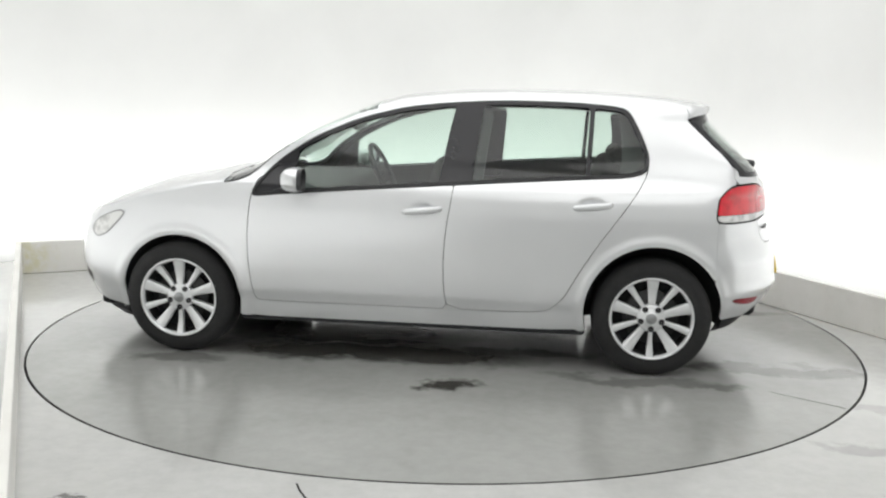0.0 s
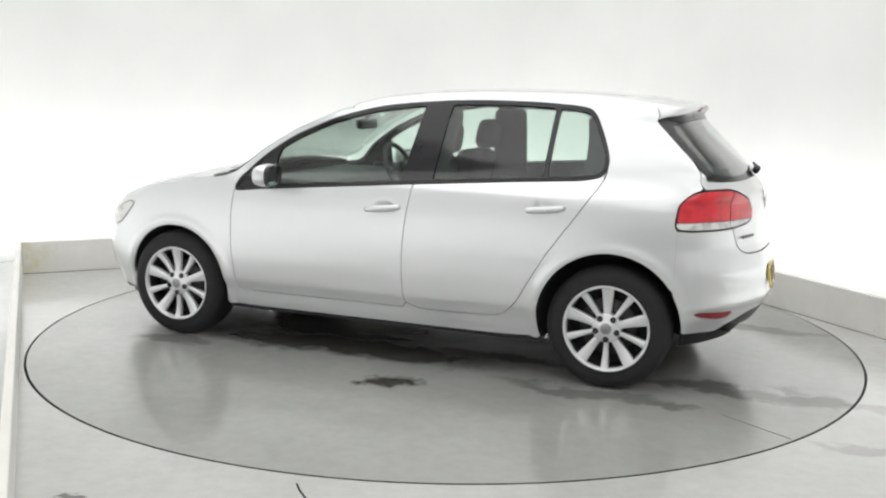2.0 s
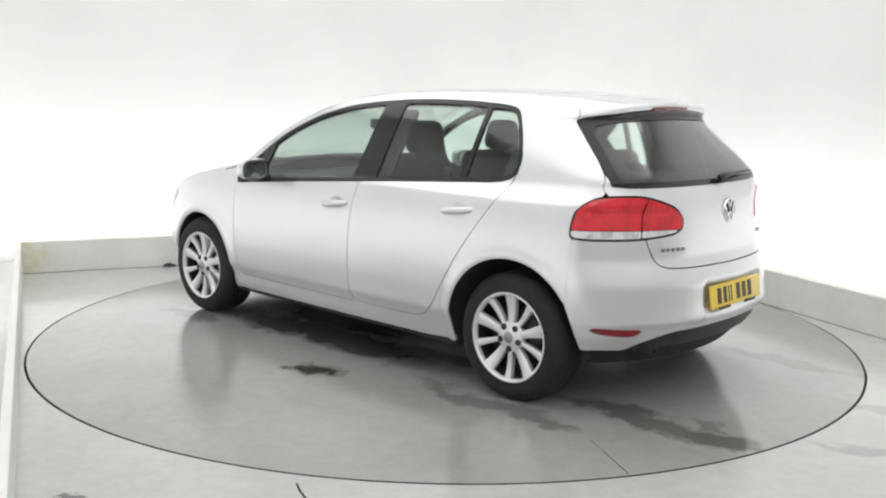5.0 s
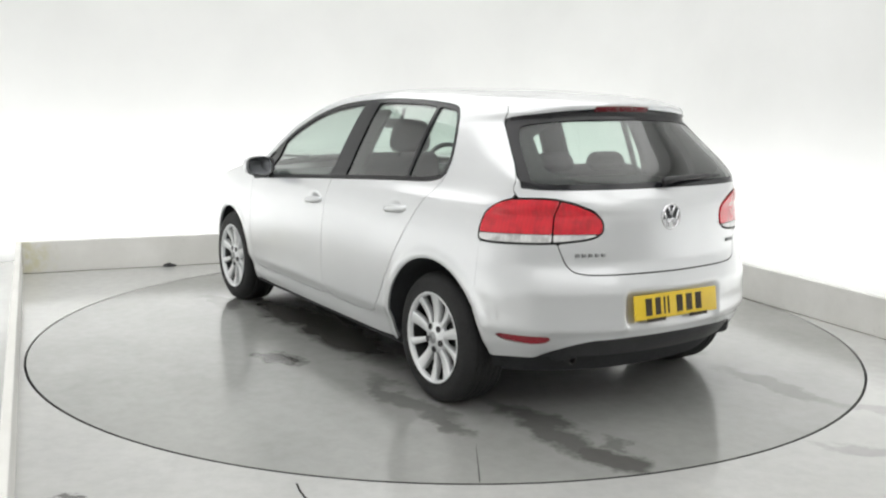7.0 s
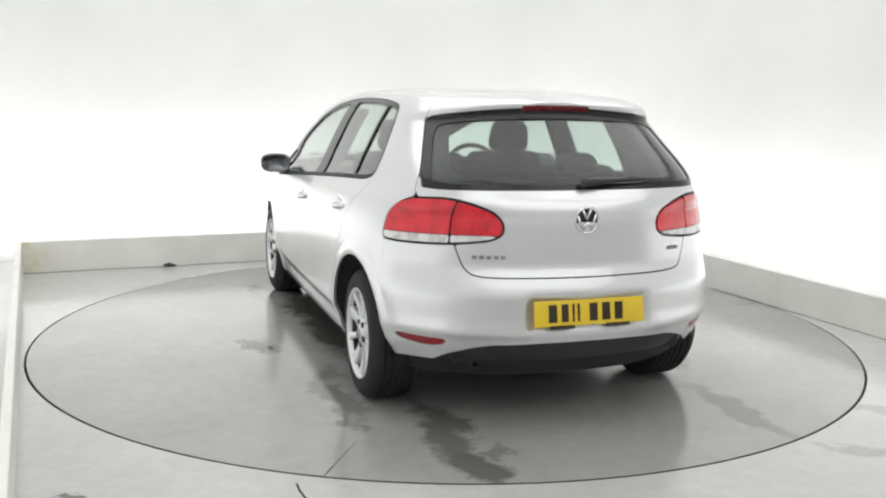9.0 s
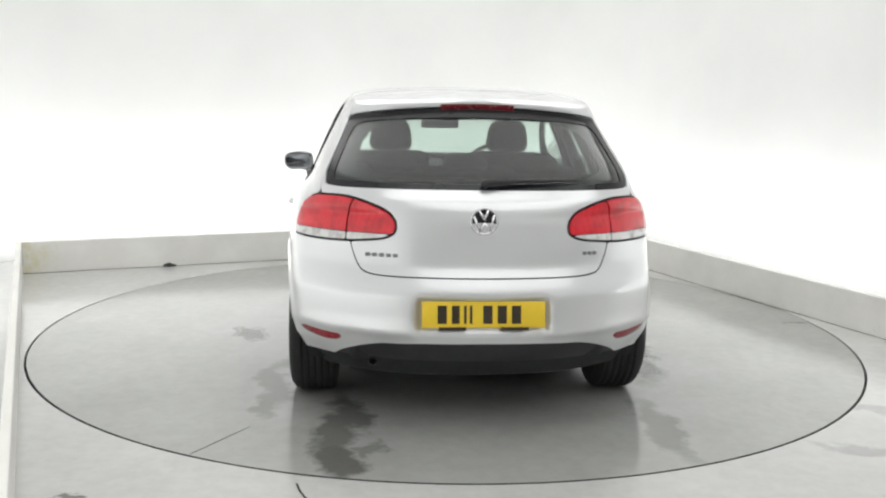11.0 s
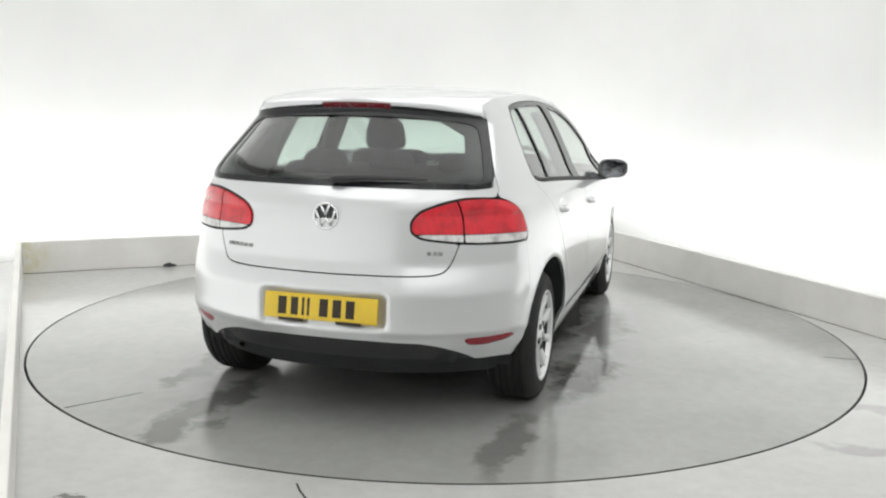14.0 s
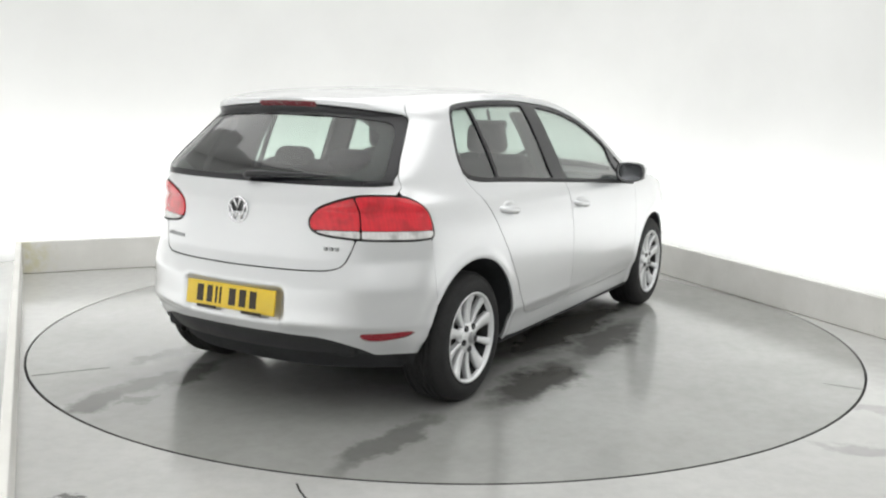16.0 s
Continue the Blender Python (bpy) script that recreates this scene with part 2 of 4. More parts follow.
def build_room():
    # floor with a round hole for the turntable
    bm = bmesh.new()
    n = 160
    inner = [bm.verts.new(((RADIUS + 0.0015) * math.cos(2 * math.pi * i / n), (RADIUS + 0.0015) * math.sin(2 * math.pi * i / n), 0)) for i in range(n)]
    low = [bm.verts.new((v.co.x, v.co.y, -0.06)) for v in inner]
    outer = []
    for i in range(n):
        d = Vector((math.cos(2 * math.pi * i / n), math.sin(2 * math.pi * i / n), 0))
        a, b = d.dot(E1), d.dot(E2)
        k = min((3.2 if a > 0 else -3.2) / a if abs(a) > 1e-6 else 99, (3.4 if b > 0 else -7.25) / b if abs(b) > 1e-6 else 99)
        outer.append(bm.verts.new(d * k))
    for i in range(n):
        j = (i + 1) % n
        bm.faces.new((inner[i], outer[i], outer[j], inner[j]))
        bm.faces.new((low[i], inner[i], inner[j], low[j]))
    solid("floor", bm, FLOORPAINT, "glossy grey painted concrete studio floor with damp marks", "floor", "structure")
    bm = bmesh.new()
    bmesh.ops.create_circle(bm, cap_ends=True, segments=96, radius=RADIUS * 1.02)
    bmesh.ops.translate(bm, vec=(0, 0, -0.055), verts=bm.verts)
    solid("turntable_pit", bm, GAP, "dark pit under the turntable's rim", "floor pit", "structure")

    # walls in one rounded sweep, 0.1 m thick
    def sweep(off):
        pts = []
        a0, a1, b0, b1, r = -3.15 - off, 3.15 + off, -7.2 - off, 3.35 + off, 1.1
        for cx, cy, s in ((a1 - r, b1 - r, 0), (a0 + r, b1 - r, 90), (a0 + r, b0 + r, 180), (a1 - r, b0 + r, 270)):
            for i in range(13):
                q = radians(s + 90 * i / 12)
                pts.append(bay(cx + r * math.cos(q), cy + r * math.sin(q)))
        return pts
    bm = bmesh.new()
    ins, outs = sweep(0), sweep(0.1)
    n = len(ins)
    lv = [[bm.verts.new((p.x, p.y, z)) for p in ps] for ps, z in ((ins, 0), (ins, CEIL), (outs, CEIL), (outs, 0))]
    for i in range(n):
        j = (i + 1) % n
        for a, b in zip(lv, lv[1:] + lv[:1]):
            bm.faces.new((a[i], b[i], b[j], a[j]))
    solid("wall", bm, CURTAIN, "seamless white studio wall with rounded corners, washed by strip lights", "wall", "structure", True)
    bm = bmesh.new()
    box(bm, -3.3, 3.3, -7.4, 3.5, CEIL, CEIL + 0.1, pose(0, 0, 0, 0, 0, BAY))
    solid("ceiling", bm, CEILING, "plain white studio ceiling", "ceiling", "structure")

    # low kerbs round the bay
    def kerb(name, a, b, c, d):
        bm = bmesh.new()
        box(bm, a, b, c, d, 0, 0.25, pose(0, 0, 0, 0, 0, BAY), 0.006)
        solid(name, bm, KERBWHITE, "low cream painted kerb along the foot of the white wall", "kerb", "structure")
    kerb("kerb_left", -2.475, -2.437, -6.4, 2.655)
    kerb("kerb_back", -2.436, 2.42, 2.62, 2.655)
    kerb("kerb_right", 2.421, 2.459, -6.4, 2.655)

    # dark beads at the foot of the kerbs, added for the joint's shade
    for name, p, q, r in (("joint_right", bay(2.419, -6.3), bay(2.419, 2.615), 0.0035), ("joint_back", bay(-2.43, 2.618), bay(2.41, 2.618), 0.003)):
        bm = bmesh.new()
        n = 90
        tube(bm, [p.lerp(q, i / n) for i in range(n + 1)], [r * (0.6 + 0.8 * noise.noise((i * 0.37, r * 500, 0.0)) ** 2 + 0.2) for i in range(n + 1)], 6)
        solid(name, bm, JOINT_SHADE, "dark bead added for the joint and its shade where the kerb meets the floor", "joint", "structure")

    # a small dark clip that lies on the floor by the back kerb
    bm = bmesh.new()
    tube(bm, [(-2.317, 1.798, 0.012), (-2.275, 1.815, 0.019), (-2.22, 1.835, 0.012)], [0.008, 0.019, 0.007], 7)
    solid("plastic_clip", bm, BLACK, "small black plastic clip lying on the floor by the kerb", "clip")

    # a hairline crack in the floor
    bm = bmesh.new()
    tube(bm, [(-0.54, -2.44, 0.0005), (-0.52, -2.50, 0.0005), (-0.49, -2.56, 0.0005), (-0.45, -2.68, 0.0005)], 0.004, 5)
    solid("floor_crack", bm, GAP, "thin dark crack in the painted floor", "crack", "structure")


def build_turntable():
    base = new("turntable")
    tagged(base, "round grey painted car turntable flush with the floor", "turntable")
    bm = bmesh.new()
    ring(bm, [(0.001, 0.0), (1.0, 0.0), (RADIUS - 0.012, 0.0)], 160, "Z")
    part("platform", bm, DISCPAINT, base, "glossy grey platform with damp tyre marks and shade painted under the car", False)
    # rim band, dark, round the platform
    bm = bmesh.new()
    ring(bm, [(RADIUS - 0.012, 0.0), (RADIUS - 0.010, -0.0025), (RADIUS - 0.010, -0.05)], 160, "Z")
    part("rim", bm, GAP, base, "dark steel rim", False)
    for a, b in (((-2.07, 1.20), (-1.76, 1.0)), ((0.075, -2.40), (0.070, -2.22))):
        d = (Vector(b) - Vector(a))
        side = Vector((-d.y, d.x)).normalized() * 0.0020
        bm = bmesh.new()
        q = [(a[0] + side.x, a[1] + side.y), (b[0] + side.x * .3, b[1] + side.y * .3), (b[0] - side.x * .3, b[1] - side.y * .3), (a[0] - side.x, a[1] - side.y)]
        lo = [bm.verts.new((x, y, 0.0004)) for x, y in q]
        hi = [bm.verts.new((x, y, 0.0016)) for x, y in q]
        bm.faces.new(hi)
        for i in range(4):
            j = (i + 1) % 4
            bm.faces.new((lo[i], lo[j], hi[j], hi[i]))
        part("plate_seam", bm, GAP, base, "dark seam between platform plates", False)
    return base


# ---- the car: one smooth shell, from which all panels are cut ----
# tables over the height: half width, rear end and front end
Z_T = (0.14, 0.20, 0.26, 0.31, 0.345, 0.37, 0.418, 0.436, 0.50, 0.60, 0.638, 0.685, 0.72, 0.82, 0.90, 0.955, 0.99, 1.035, 1.10, 1.20, 1.30, 1.352, 1.364, 1.376, 1.392, 1.43, 1.50)
W_T = (0.770, 0.815, 0.840, 0.850, 0.864, 0.881, 0.885, 0.886, 0.889, 0.889, 0.889, 0.888, 0.887, 0.881, 0.868, 0.848, 0.815, 0.787, 0.761, 0.716, 0.668, 0.637, 0.629, 0.621, 0.609, 0.575, 0.50)
R_T = (1.80, 1.87, 1.92, 1.965, 1.985, 1.995, 2.012, 2.036, 2.024, 2.019, 2.004, 1.982, 1.966, 1.955, 1.948, 1.940, 1.925, 1.888, 1.838, 1.736, 1.640, 1.591, 1.587, 1.596, 1.612, 1.602, 1.56)
F_T = (1.900, 1.990, 2.035, 2.055, 2.068, 2.075, 2.085, 2.095, 2.095, 2.085, 2.075, 2.065, 2.045, 1.995, 1.935, 1.915, 1.915, 1.915, 1.915, 1.915, 1.915, 1.915, 1.915, 1.915, 1.915, 1.915, 1.915)
HALF = smooth_table(Z_T, W_T, 0.1, 1.6, 0.002, 0.028)
REAR = smooth_table(Z_T, R_T, 0.1, 1.6, 0.002, 0.018)
FRONT = smooth_table(Z_T, F_T, 0.1, 1.6, 0.002, 0.03)
# plan outline, rear centre to front centre, as shares of length and half width; low body and glasshouse
LOW = ((-1, 0), (-.995, .2), (-.978, .42), (-.93, .665), (-.875, .82), (-.815, .915), (-.70, .96), (-.5, .99), (-.2, 1), (.2, 1), (.5, .99), (.68, .965), (.80, .91), (.88, .80), (.945, .6), (.985, .33), (1, 0))
HIGH = ((-1, 0), (-.998, .2), (-.991, .42), (-.972, .69), (-.922, .85), (-.855, .915), (-.72, .955), (-.5, .985), (-.2, 1), (.2, .995), (.5, .965), (.68, .93), (.80, .88), (.88, .78), (.945, .6), (.985, .33), (1, 0))


def spline(pts, per=40):
    p = np.array([(2 * pts[0][0] - pts[1][0], -pts[1][1])] + list(pts) + [(2 * pts[-1][0] - pts[-2][0], -pts[-2][1])], float)
    p[0] = (pts[1][0], -pts[1][1])
    p[-1] = (pts[-2][0], -pts[-2][1])
    out = []
    for i in range(1, len(p) - 2):
        for k in range(per):
            t = k / per
            a, b, c, d = p[i - 1:i + 3]
            out.append(0.5 * ((2 * b) + (c - a) * t + (2 * a - 5 * b + 4 * c - d) * t * t + (3 * b - a - 3 * c + d) * t ** 3))
    out.append(p[-2])
    return np.array(out)


PL, PH = spline(LOW), spline(HIGH)
_ref = np.stack([np.where(PL[:, 0] < 0, PL[:, 0] * 1.95, PL[:, 0] * 2.1), PL[:, 1] * 0.885], 1)
U_REF = np.concatenate([[0], np.cumsum(np.hypot(*np.diff(_ref, axis=0).T))])
U_END = U_REF[-1]


LIP_DROP = 0.042


def shell(u, z):
    """The car's left outer skin: u metres round it from the middle of the tail, at height z. Gives x, y."""
    g = np.clip((z - 0.93) / 0.14, 0, 1)
    px = np.interp(u, U_REF, PL[:, 0]) * (1 - g) + np.interp(u, U_REF, PH[:, 0]) * g
    py = np.interp(u, U_REF, PL[:, 1]) * (1 - g) + np.interp(u, U_REF, PH[:, 1]) * g
    y = np.clip(py, 0, None) * HALF(z)
    # the tail's lip over the window arches down towards the corners
    zt = z + LIP_DROP * (y / 0.56) ** 2 * np.clip((z - 1.15) / 0.2, 0, 1)
    x = np.where(px < 0, px * REAR(zt), px * FRONT(z))
    # recess for the number plate
    dip = np.clip((0.300 - y) / 0.035, 0, 1) * np.clip((z - 0.400) / 0.07, 0, 1) * np.clip((0.612 - z) / 0.04, 0, 1) * (px < 0)
    x = x + 0.026 * dip * dip * (3 - 2 * dip)
    # pressed ledge under the belt and a swelling round the wheel arches
    for cx, cz in ((1.253, 0.318), (-1.290, 0.334)):
        d = np.hypot(x - cx, z - cz)
        y = y + 0.010 * np.clip(1 - np.abs(d - 0.372) / 0.035, 0, 1) * (np.abs(px) < 0.9)
    # grip hollows behind the door handles
    for cx, cz in ((-0.095, 0.838), (-0.962, 0.882)):
        d = ((x - cx) / 0.070) ** 2 + ((z - cz - 0.012) / 0.023) ** 2
        y = y - 0.020 * np.clip(1 - d, 0, 1) ** 0.85
    return x, y


def skin(u, z, off=0.0):
    """Points on the shell, pushed out by off along its normal: arrays of shape (..., 3), and the normals."""
    e = 0.004
    p = np.stack([*shell(u, z), z], -1)
    du = np.stack([*shell(u + e, z), z], -1) - np.stack([*shell(u - e, z), z], -1)
    dz = np.stack([*shell(u, z + e), z + e], -1) - np.stack([*shell(u, z - e), z - e], -1)
    nrm = np.cross(dz, du)
    ln = np.linalg.norm(nrm, axis=-1, keepdims=True)
    nrm = nrm / np.maximum(ln, 1e-9)
    nrm[..., 1] = np.where(u <= 1e-6, 0, nrm[..., 1])
    return p + nrm * off, nrm


def u_of(x, y, z):
    us = np.linspace(0, U_END, 2400)
    sx, sy = shell(us, np.full_like(us, z))
    return float(us[np.argmin((sx - x) ** 2 + (sy - y) ** 2)])


def poly(points, rounds=2):
    """Signed distance (inside negative) to a closed outline with its corners cut round."""
    q = [np.array(p, float) for p in points]
    for _ in range(rounds):
        q = [v for a, b in zip(q, q[1:] + q[:1]) for v in (a * 0.8 + b * 0.2, a * 0.2 + b * 0.8)]
    q = np.array(q)

    def sd(x, y):
        best = np.full(x.shape, 1e9)
        inside = np.zeros(x.shape, bool)
        for (ax, ay), (bx, by) in zip(q, np.roll(q, -1, axis=0)):
            ex, ey = bx - ax, by - ay
            l2 = ex * ex + ey * ey + 1e-12
            t = np.clip(((x - ax) * ex + (y - ay) * ey) / l2, 0, 1)
            best = np.minimum(best, (x - ax - t * ex) ** 2 + (y - ay - t * ey) ** 2)
            hit = (ay > y) != (by > y)
            inside ^= hit & (x < ax + (y - ay) * ex / (ey if abs(ey) > 1e-12 else 1e-12))
        best = np.sqrt(best)
        return np.where(inside, -best, best)
    return sd


def sheet(points, normals, field, depth, flip=False):
    """Cuts the part of a grid of points where field < 0, along the field's zero line, and turns its edges in by depth."""
    nu, nz = field.shape
    verts, vn, index = [], [], {}
    faces = []

    def corner(i, j):
        k = (i, j)
        if k not in index:
            index[k] = len(verts)
            verts.append(points[i, j])
            vn.append(normals[i, j])
        return index[k]

    def cut(a, b):
        k = (a, b) if a < b else (b, a)
        if k not in index:
            fa, fb = field[k[0]], field[k[1]]
            t = fa / (fa - fb)
            index[k] = len(verts)
            verts.append(points[k[0]] * (1 - t) + points[k[1]] * t)
            vn.append(normals[k[0]] * (1 - t) + normals[k[1]] * t)
        return index[k]

    neg = field < 0
    live = neg[:-1, :-1] | neg[1:, :-1] | neg[:-1, 1:] | neg[1:, 1:]
    for i, j in np.argwhere(live):
        cs = [(i, j), (i + 1, j), (i + 1, j + 1), (i, j + 1)]
        out = []
        for a, b in zip(cs, cs[1:] + cs[:1]):
            if neg[a]:
                out.append(corner(*a))
            if neg[a] != neg[b]:
                out.append(cut(a, b))
        if len(out) >= 3:
            faces.append(out if flip else out[::-1])
    verts = np.array(verts).reshape(-1, 3)
    vn = np.array(vn).reshape(-1, 3)
    if depth and len(faces):
        count = {}
        for f in faces:
            for a, b in zip(f, f[1:] + f[:1]):
                count[(a, b)] = count.get((a, b), 0) + 1
        rim = [(a, b) for (a, b) in count if (b, a) not in count]
        rim = [(a, b) for a, b in rim if not (abs(verts[a][1]) < 1e-4 and abs(verts[b][1]) < 1e-4)]
        top, low = {}, {}
        vl, base = [], len(verts)
        for a, b in rim:
            for k in (a, b):
                if k not in top:
                    top[k] = base + len(vl)
                    vl.append(verts[k])
                    low[k] = base + len(vl)
                    vl.append(verts[k] - vn[k] * depth)
        verts = np.concatenate([verts, np.array(vl).reshape(-1, 3)])
        faces = faces + [[top[b], top[a], low[a], low[b]] for a, b in rim]
    return verts, faces


def both(verts, faces):
    """The left half and its mirror, for panels that cross the middle."""
    n = len(verts)
    m = verts * np.array([1, -1, 1])
    keep = np.where(np.abs(verts[:, 1]) < 1e-5, np.arange(n), np.arange(n) + n)
    return np.concatenate([verts, m]), faces + [[int(keep[k]) for k in f[::-1]] for f in faces]


def right(verts, faces):
    return verts * np.array([1, -1, 1]), [f[::-1] for f in faces]


def panel(name, sd, rect, material, parent, sides="L", off=0.0, depth=0.012, step=0.02, label=""):
    """Panels of the shell inside sd(x, y, z, u) < 0 within rect = (u0, u1, z0, z1): L left, R right, C across the middle, LR both."""
    u0, u1, z0, z1 = rect
    us = np.linspace(u0, u1, max(3, int((u1 - u0) / step) + 1))
    zs = np.linspace(z0, z1, max(3, int((z1 - z0) / step) + 1))
    U, Z = np.meshgrid(us, zs, indexing="ij")
    P, N = skin(U, Z, off)
    base = P - N * off
    F = sd(base[..., 0], base[..., 1], base[..., 2], U)
    F = np.where(np.abs(F) < 1e-7, 1e-7, F)
    v, f = sheet(P, N, F, depth)
    made = []
    for s in (("L", "R") if sides == "LR" else (sides,)):
        vv, ff = (v, f) if s == "L" else right(v, f) if s == "R" else both(v, f)
        ob = part(name, mesh_of(name, vv, ff, material), material, parent[s] if isinstance(parent, dict) else parent, label)
        made.append(ob)
    return made


# outlines on the side (x, z) and on the tail (y, z)
DLO = poly([(0.86, 0.880), (0.69, 0.900), (0.256, 0.935), (-0.229, 0.971), (-0.817, 1.012), (-1.215, 1.034), (-1.252, 1.12), (-1.205, 1.245),
            (-1.135, 1.375), (-1.037, 1.393), (-0.80, 1.407), (-0.5, 1.410), (-0.2, 1.394), (0.045, 1.367), (0.293, 1.303), (0.546, 1.192), (0.739, 1.055)], 2)
FDOOR = poly([(0.80, 1.0), (0.842, 0.886), (0.858, 0.72), (0.858, 0.55), (0.838, 0.40), (0.828, 0.335), (0.815, 0.318), (0.76, 0.315), (-0.10, 0.315), (-0.224, 0.315), (-0.205, 0.45), (-0.202, 0.6), (-0.214, 0.76), (-0.245, 0.96), (-0.25, 1.1), (0.3, 1.1)], 1)
RDOOR = poly([(-0.25, 1.1), (-0.245, 0.96), (-0.214, 0.76), (-0.202, 0.6), (-0.205, 0.45), (-0.224, 0.315), (-0.60, 0.315), (-0.745, 0.325), (-0.83, 0.40), (-0.90, 0.53), (-0.985, 0.671), (-1.135, 0.88), (-1.225, 1.02), (-1.25, 1.1)], 1)
LINE_BF = ((-0.158, 0.964), (-0.226, 1.37))
LINE_BR = ((-0.334, 0.979), (-0.375, 1.372))
HATCH = poly([(-0.3, 0.674), (0.36, 0.676), (0.46, 0.679), (0.505, 0.690), (0.528, 0.715), (0.545, 0.76), (0.563, 0.82), (0.572, 0.93), (0.675, 0.955), (0.692, 1.03), (0.687, 1.052), (0.581, 1.30), (0.552, 1.375), (0.53, 1.41), (-0.3, 1.44)], 1)
RWIN = poly([(-0.4, 1.040), (0.60, 1.040), (0.684, 1.048), (0.585, 1.29), (0.562, 1.336), (0.50, 1.350), (0.35, 1.366), (0.18, 1.378), (0.0, 1.382), (-0.4, 1.382)], 1)
RPANE = poly([(-0.4, 1.060), (0.58, 1.060), (0.652, 1.066), (0.566, 1.275), (0.53, 1.312), (0.40, 1.328), (0.18, 1.338), (-0.4, 1.340)], 2)
DIFF = poly([(-0.4, 0.402), (0.40, 0.392), (0.50, 0.372), (0.59, 0.335), (0.63, 0.30), (0.64, 0.10), (-0.4, 0.10)], 1)
REFL = poly([(0.590, 0.408), (0.70, 0.412), (0.790, 0.420), (0.755, 0.392), (0.67, 0.375), (0.615, 0.379)], 1)
ARCHES = ((1.253, 0.318, 0.340), (-1.290, 0.334, 0.352))
U_TIP, U_TOP, U_SEAM, U_IN = u_of(-1.59, 0.80, 0.83), u_of(-1.66, 0.76, 0.985), u_of(-1.82, 0.575, 0.9), u_of(-1.91, 0.365, 0.87)
LIGHT = poly([(U_TIP - 0.004, 0.812), (U_TIP + 0.006, 0.845), (U_TOP + 0.03, 0.962), (U_TOP - 0.03, 1.002), (U_SEAM + 0.05, 1.008), (U_SEAM - 0.06, 0.988), (U_IN + 0.05, 0.952), (U_IN, 0.905), (U_IN, 0.855), (U_IN + 0.05, 0.826), (U_SEAM, 0.808), (U_TIP - 0.10, 0.806)], 2)

# top edge of the side skin, and crown of bonnet, windscreen and roof along the car
RAIL = smooth_table((-1.75, -1.65, -1.612, -1.602, -1.585, -1.565, -1.53, -1.48, -1.40, -1.3, -1.2, -1.04, -0.8, -0.5, -0.2, 0.045, 0.293, 0.546, 0.739, 0.86, 0.93, 1.0, 1.13, 1.474, 1.685, 1.863, 2.0, 2.15),
                    (1.404, 1.404, 1.402, 1.396, 1.389, 1.382, 1.377, 1.380, 1.393, 1.409, 1.418, 1.423, 1.430, 1.433, 1.419, 1.393, 1.330, 1.222, 1.098, 0.985, 0.958, 0.948, 0.930, 0.855, 0.788, 0.725, 0.66, 0.60), -1.75, 2.2, 0.004, 0.03)
CROWN = smooth_table((-1.75, -1.61, -1.5, -1.35, -1.1, -0.8, -0.5, -0.2, 0.1, 0.25, 0.45, 0.65, 0.85, 1.0, 1.06, 1.13, 1.474, 1.685, 1.863, 2.0, 2.15),
                     (1.395, 1.406, 1.428, 1.449, 1.468, 1.476, 1.478, 1.468, 1.438, 1.395, 1.305, 1.200, 1.080, 1.003, 1.000, 1.000, 0.940, 0.872, 0.805, 0.715, 0.62), -1.8, 2.2, 0.004, 0.06)


def edge_y(x):
    """Half width of the side skin at its top edge."""
    z = float(RAIL(x))
    us = np.linspace(0, U_END, 1600)
    sx, sy = shell(us, np.full_like(us, z))
    if x <= sx[0] or x >= sx[-1]:
        return 0.0
    return float(np.interp(x, sx, sy))


_xs = np.linspace(-1.75, 2.2, 400)
_es = np.array([edge_y(float(x)) for x in _xs])


def roof_z(x, y):
    """Height of the roof skin over x, y."""
    e = np.maximum(np.interp(x, _xs, _es), 1e-4)
    return RAIL(x) + (CROWN(x) - RAIL(x)) * np.sqrt(np.clip(1 - (y / e) ** 2, 0, 1))


def cap(name, x0, x1, material, parent, low=0.0, n=48, label="", depth=0.012):
    """Skin across the car from edge to edge: roof, windscreen or bonnet."""
    t = np.linspace(0, 1, n)
    xs = x0 + (x1 - x0) * t
    qs = np.linspace(-1, 1, 41)
    pts = np.zeros((n, len(qs), 3))
    for i, x in enumerate(xs):
        e, zr, zc = edge_y(x), float(RAIL(x)), float(CROWN(x))
        a = np.clip(np.abs(qs), 0, 1) ** 0.8 * np.sign(qs)
        y = e * np.sin(a * math.pi / 2)
        z = zr + (zc - zr) * np.cos(a * math.pi / 2) - low
        pts[i] = np.stack([np.full_like(qs, x), y, z], -1)
    nrm = np.zeros_like(pts)
    nrm[..., 2] = 1
    v, f = sheet(pts, nrm, np.full((n, len(qs)), -1.0), depth, flip=True)
    return part(name, mesh_of(name, v, f, material), material, parent, label)


def across(p, q):
    """Signed side of the line p-q on the side (x, z): negative ahead of it."""
    (ax, az), (bx, bz) = p, q
    return lambda x, z: (ax + (bx - ax) * (z - az) / (bz - az)) - x


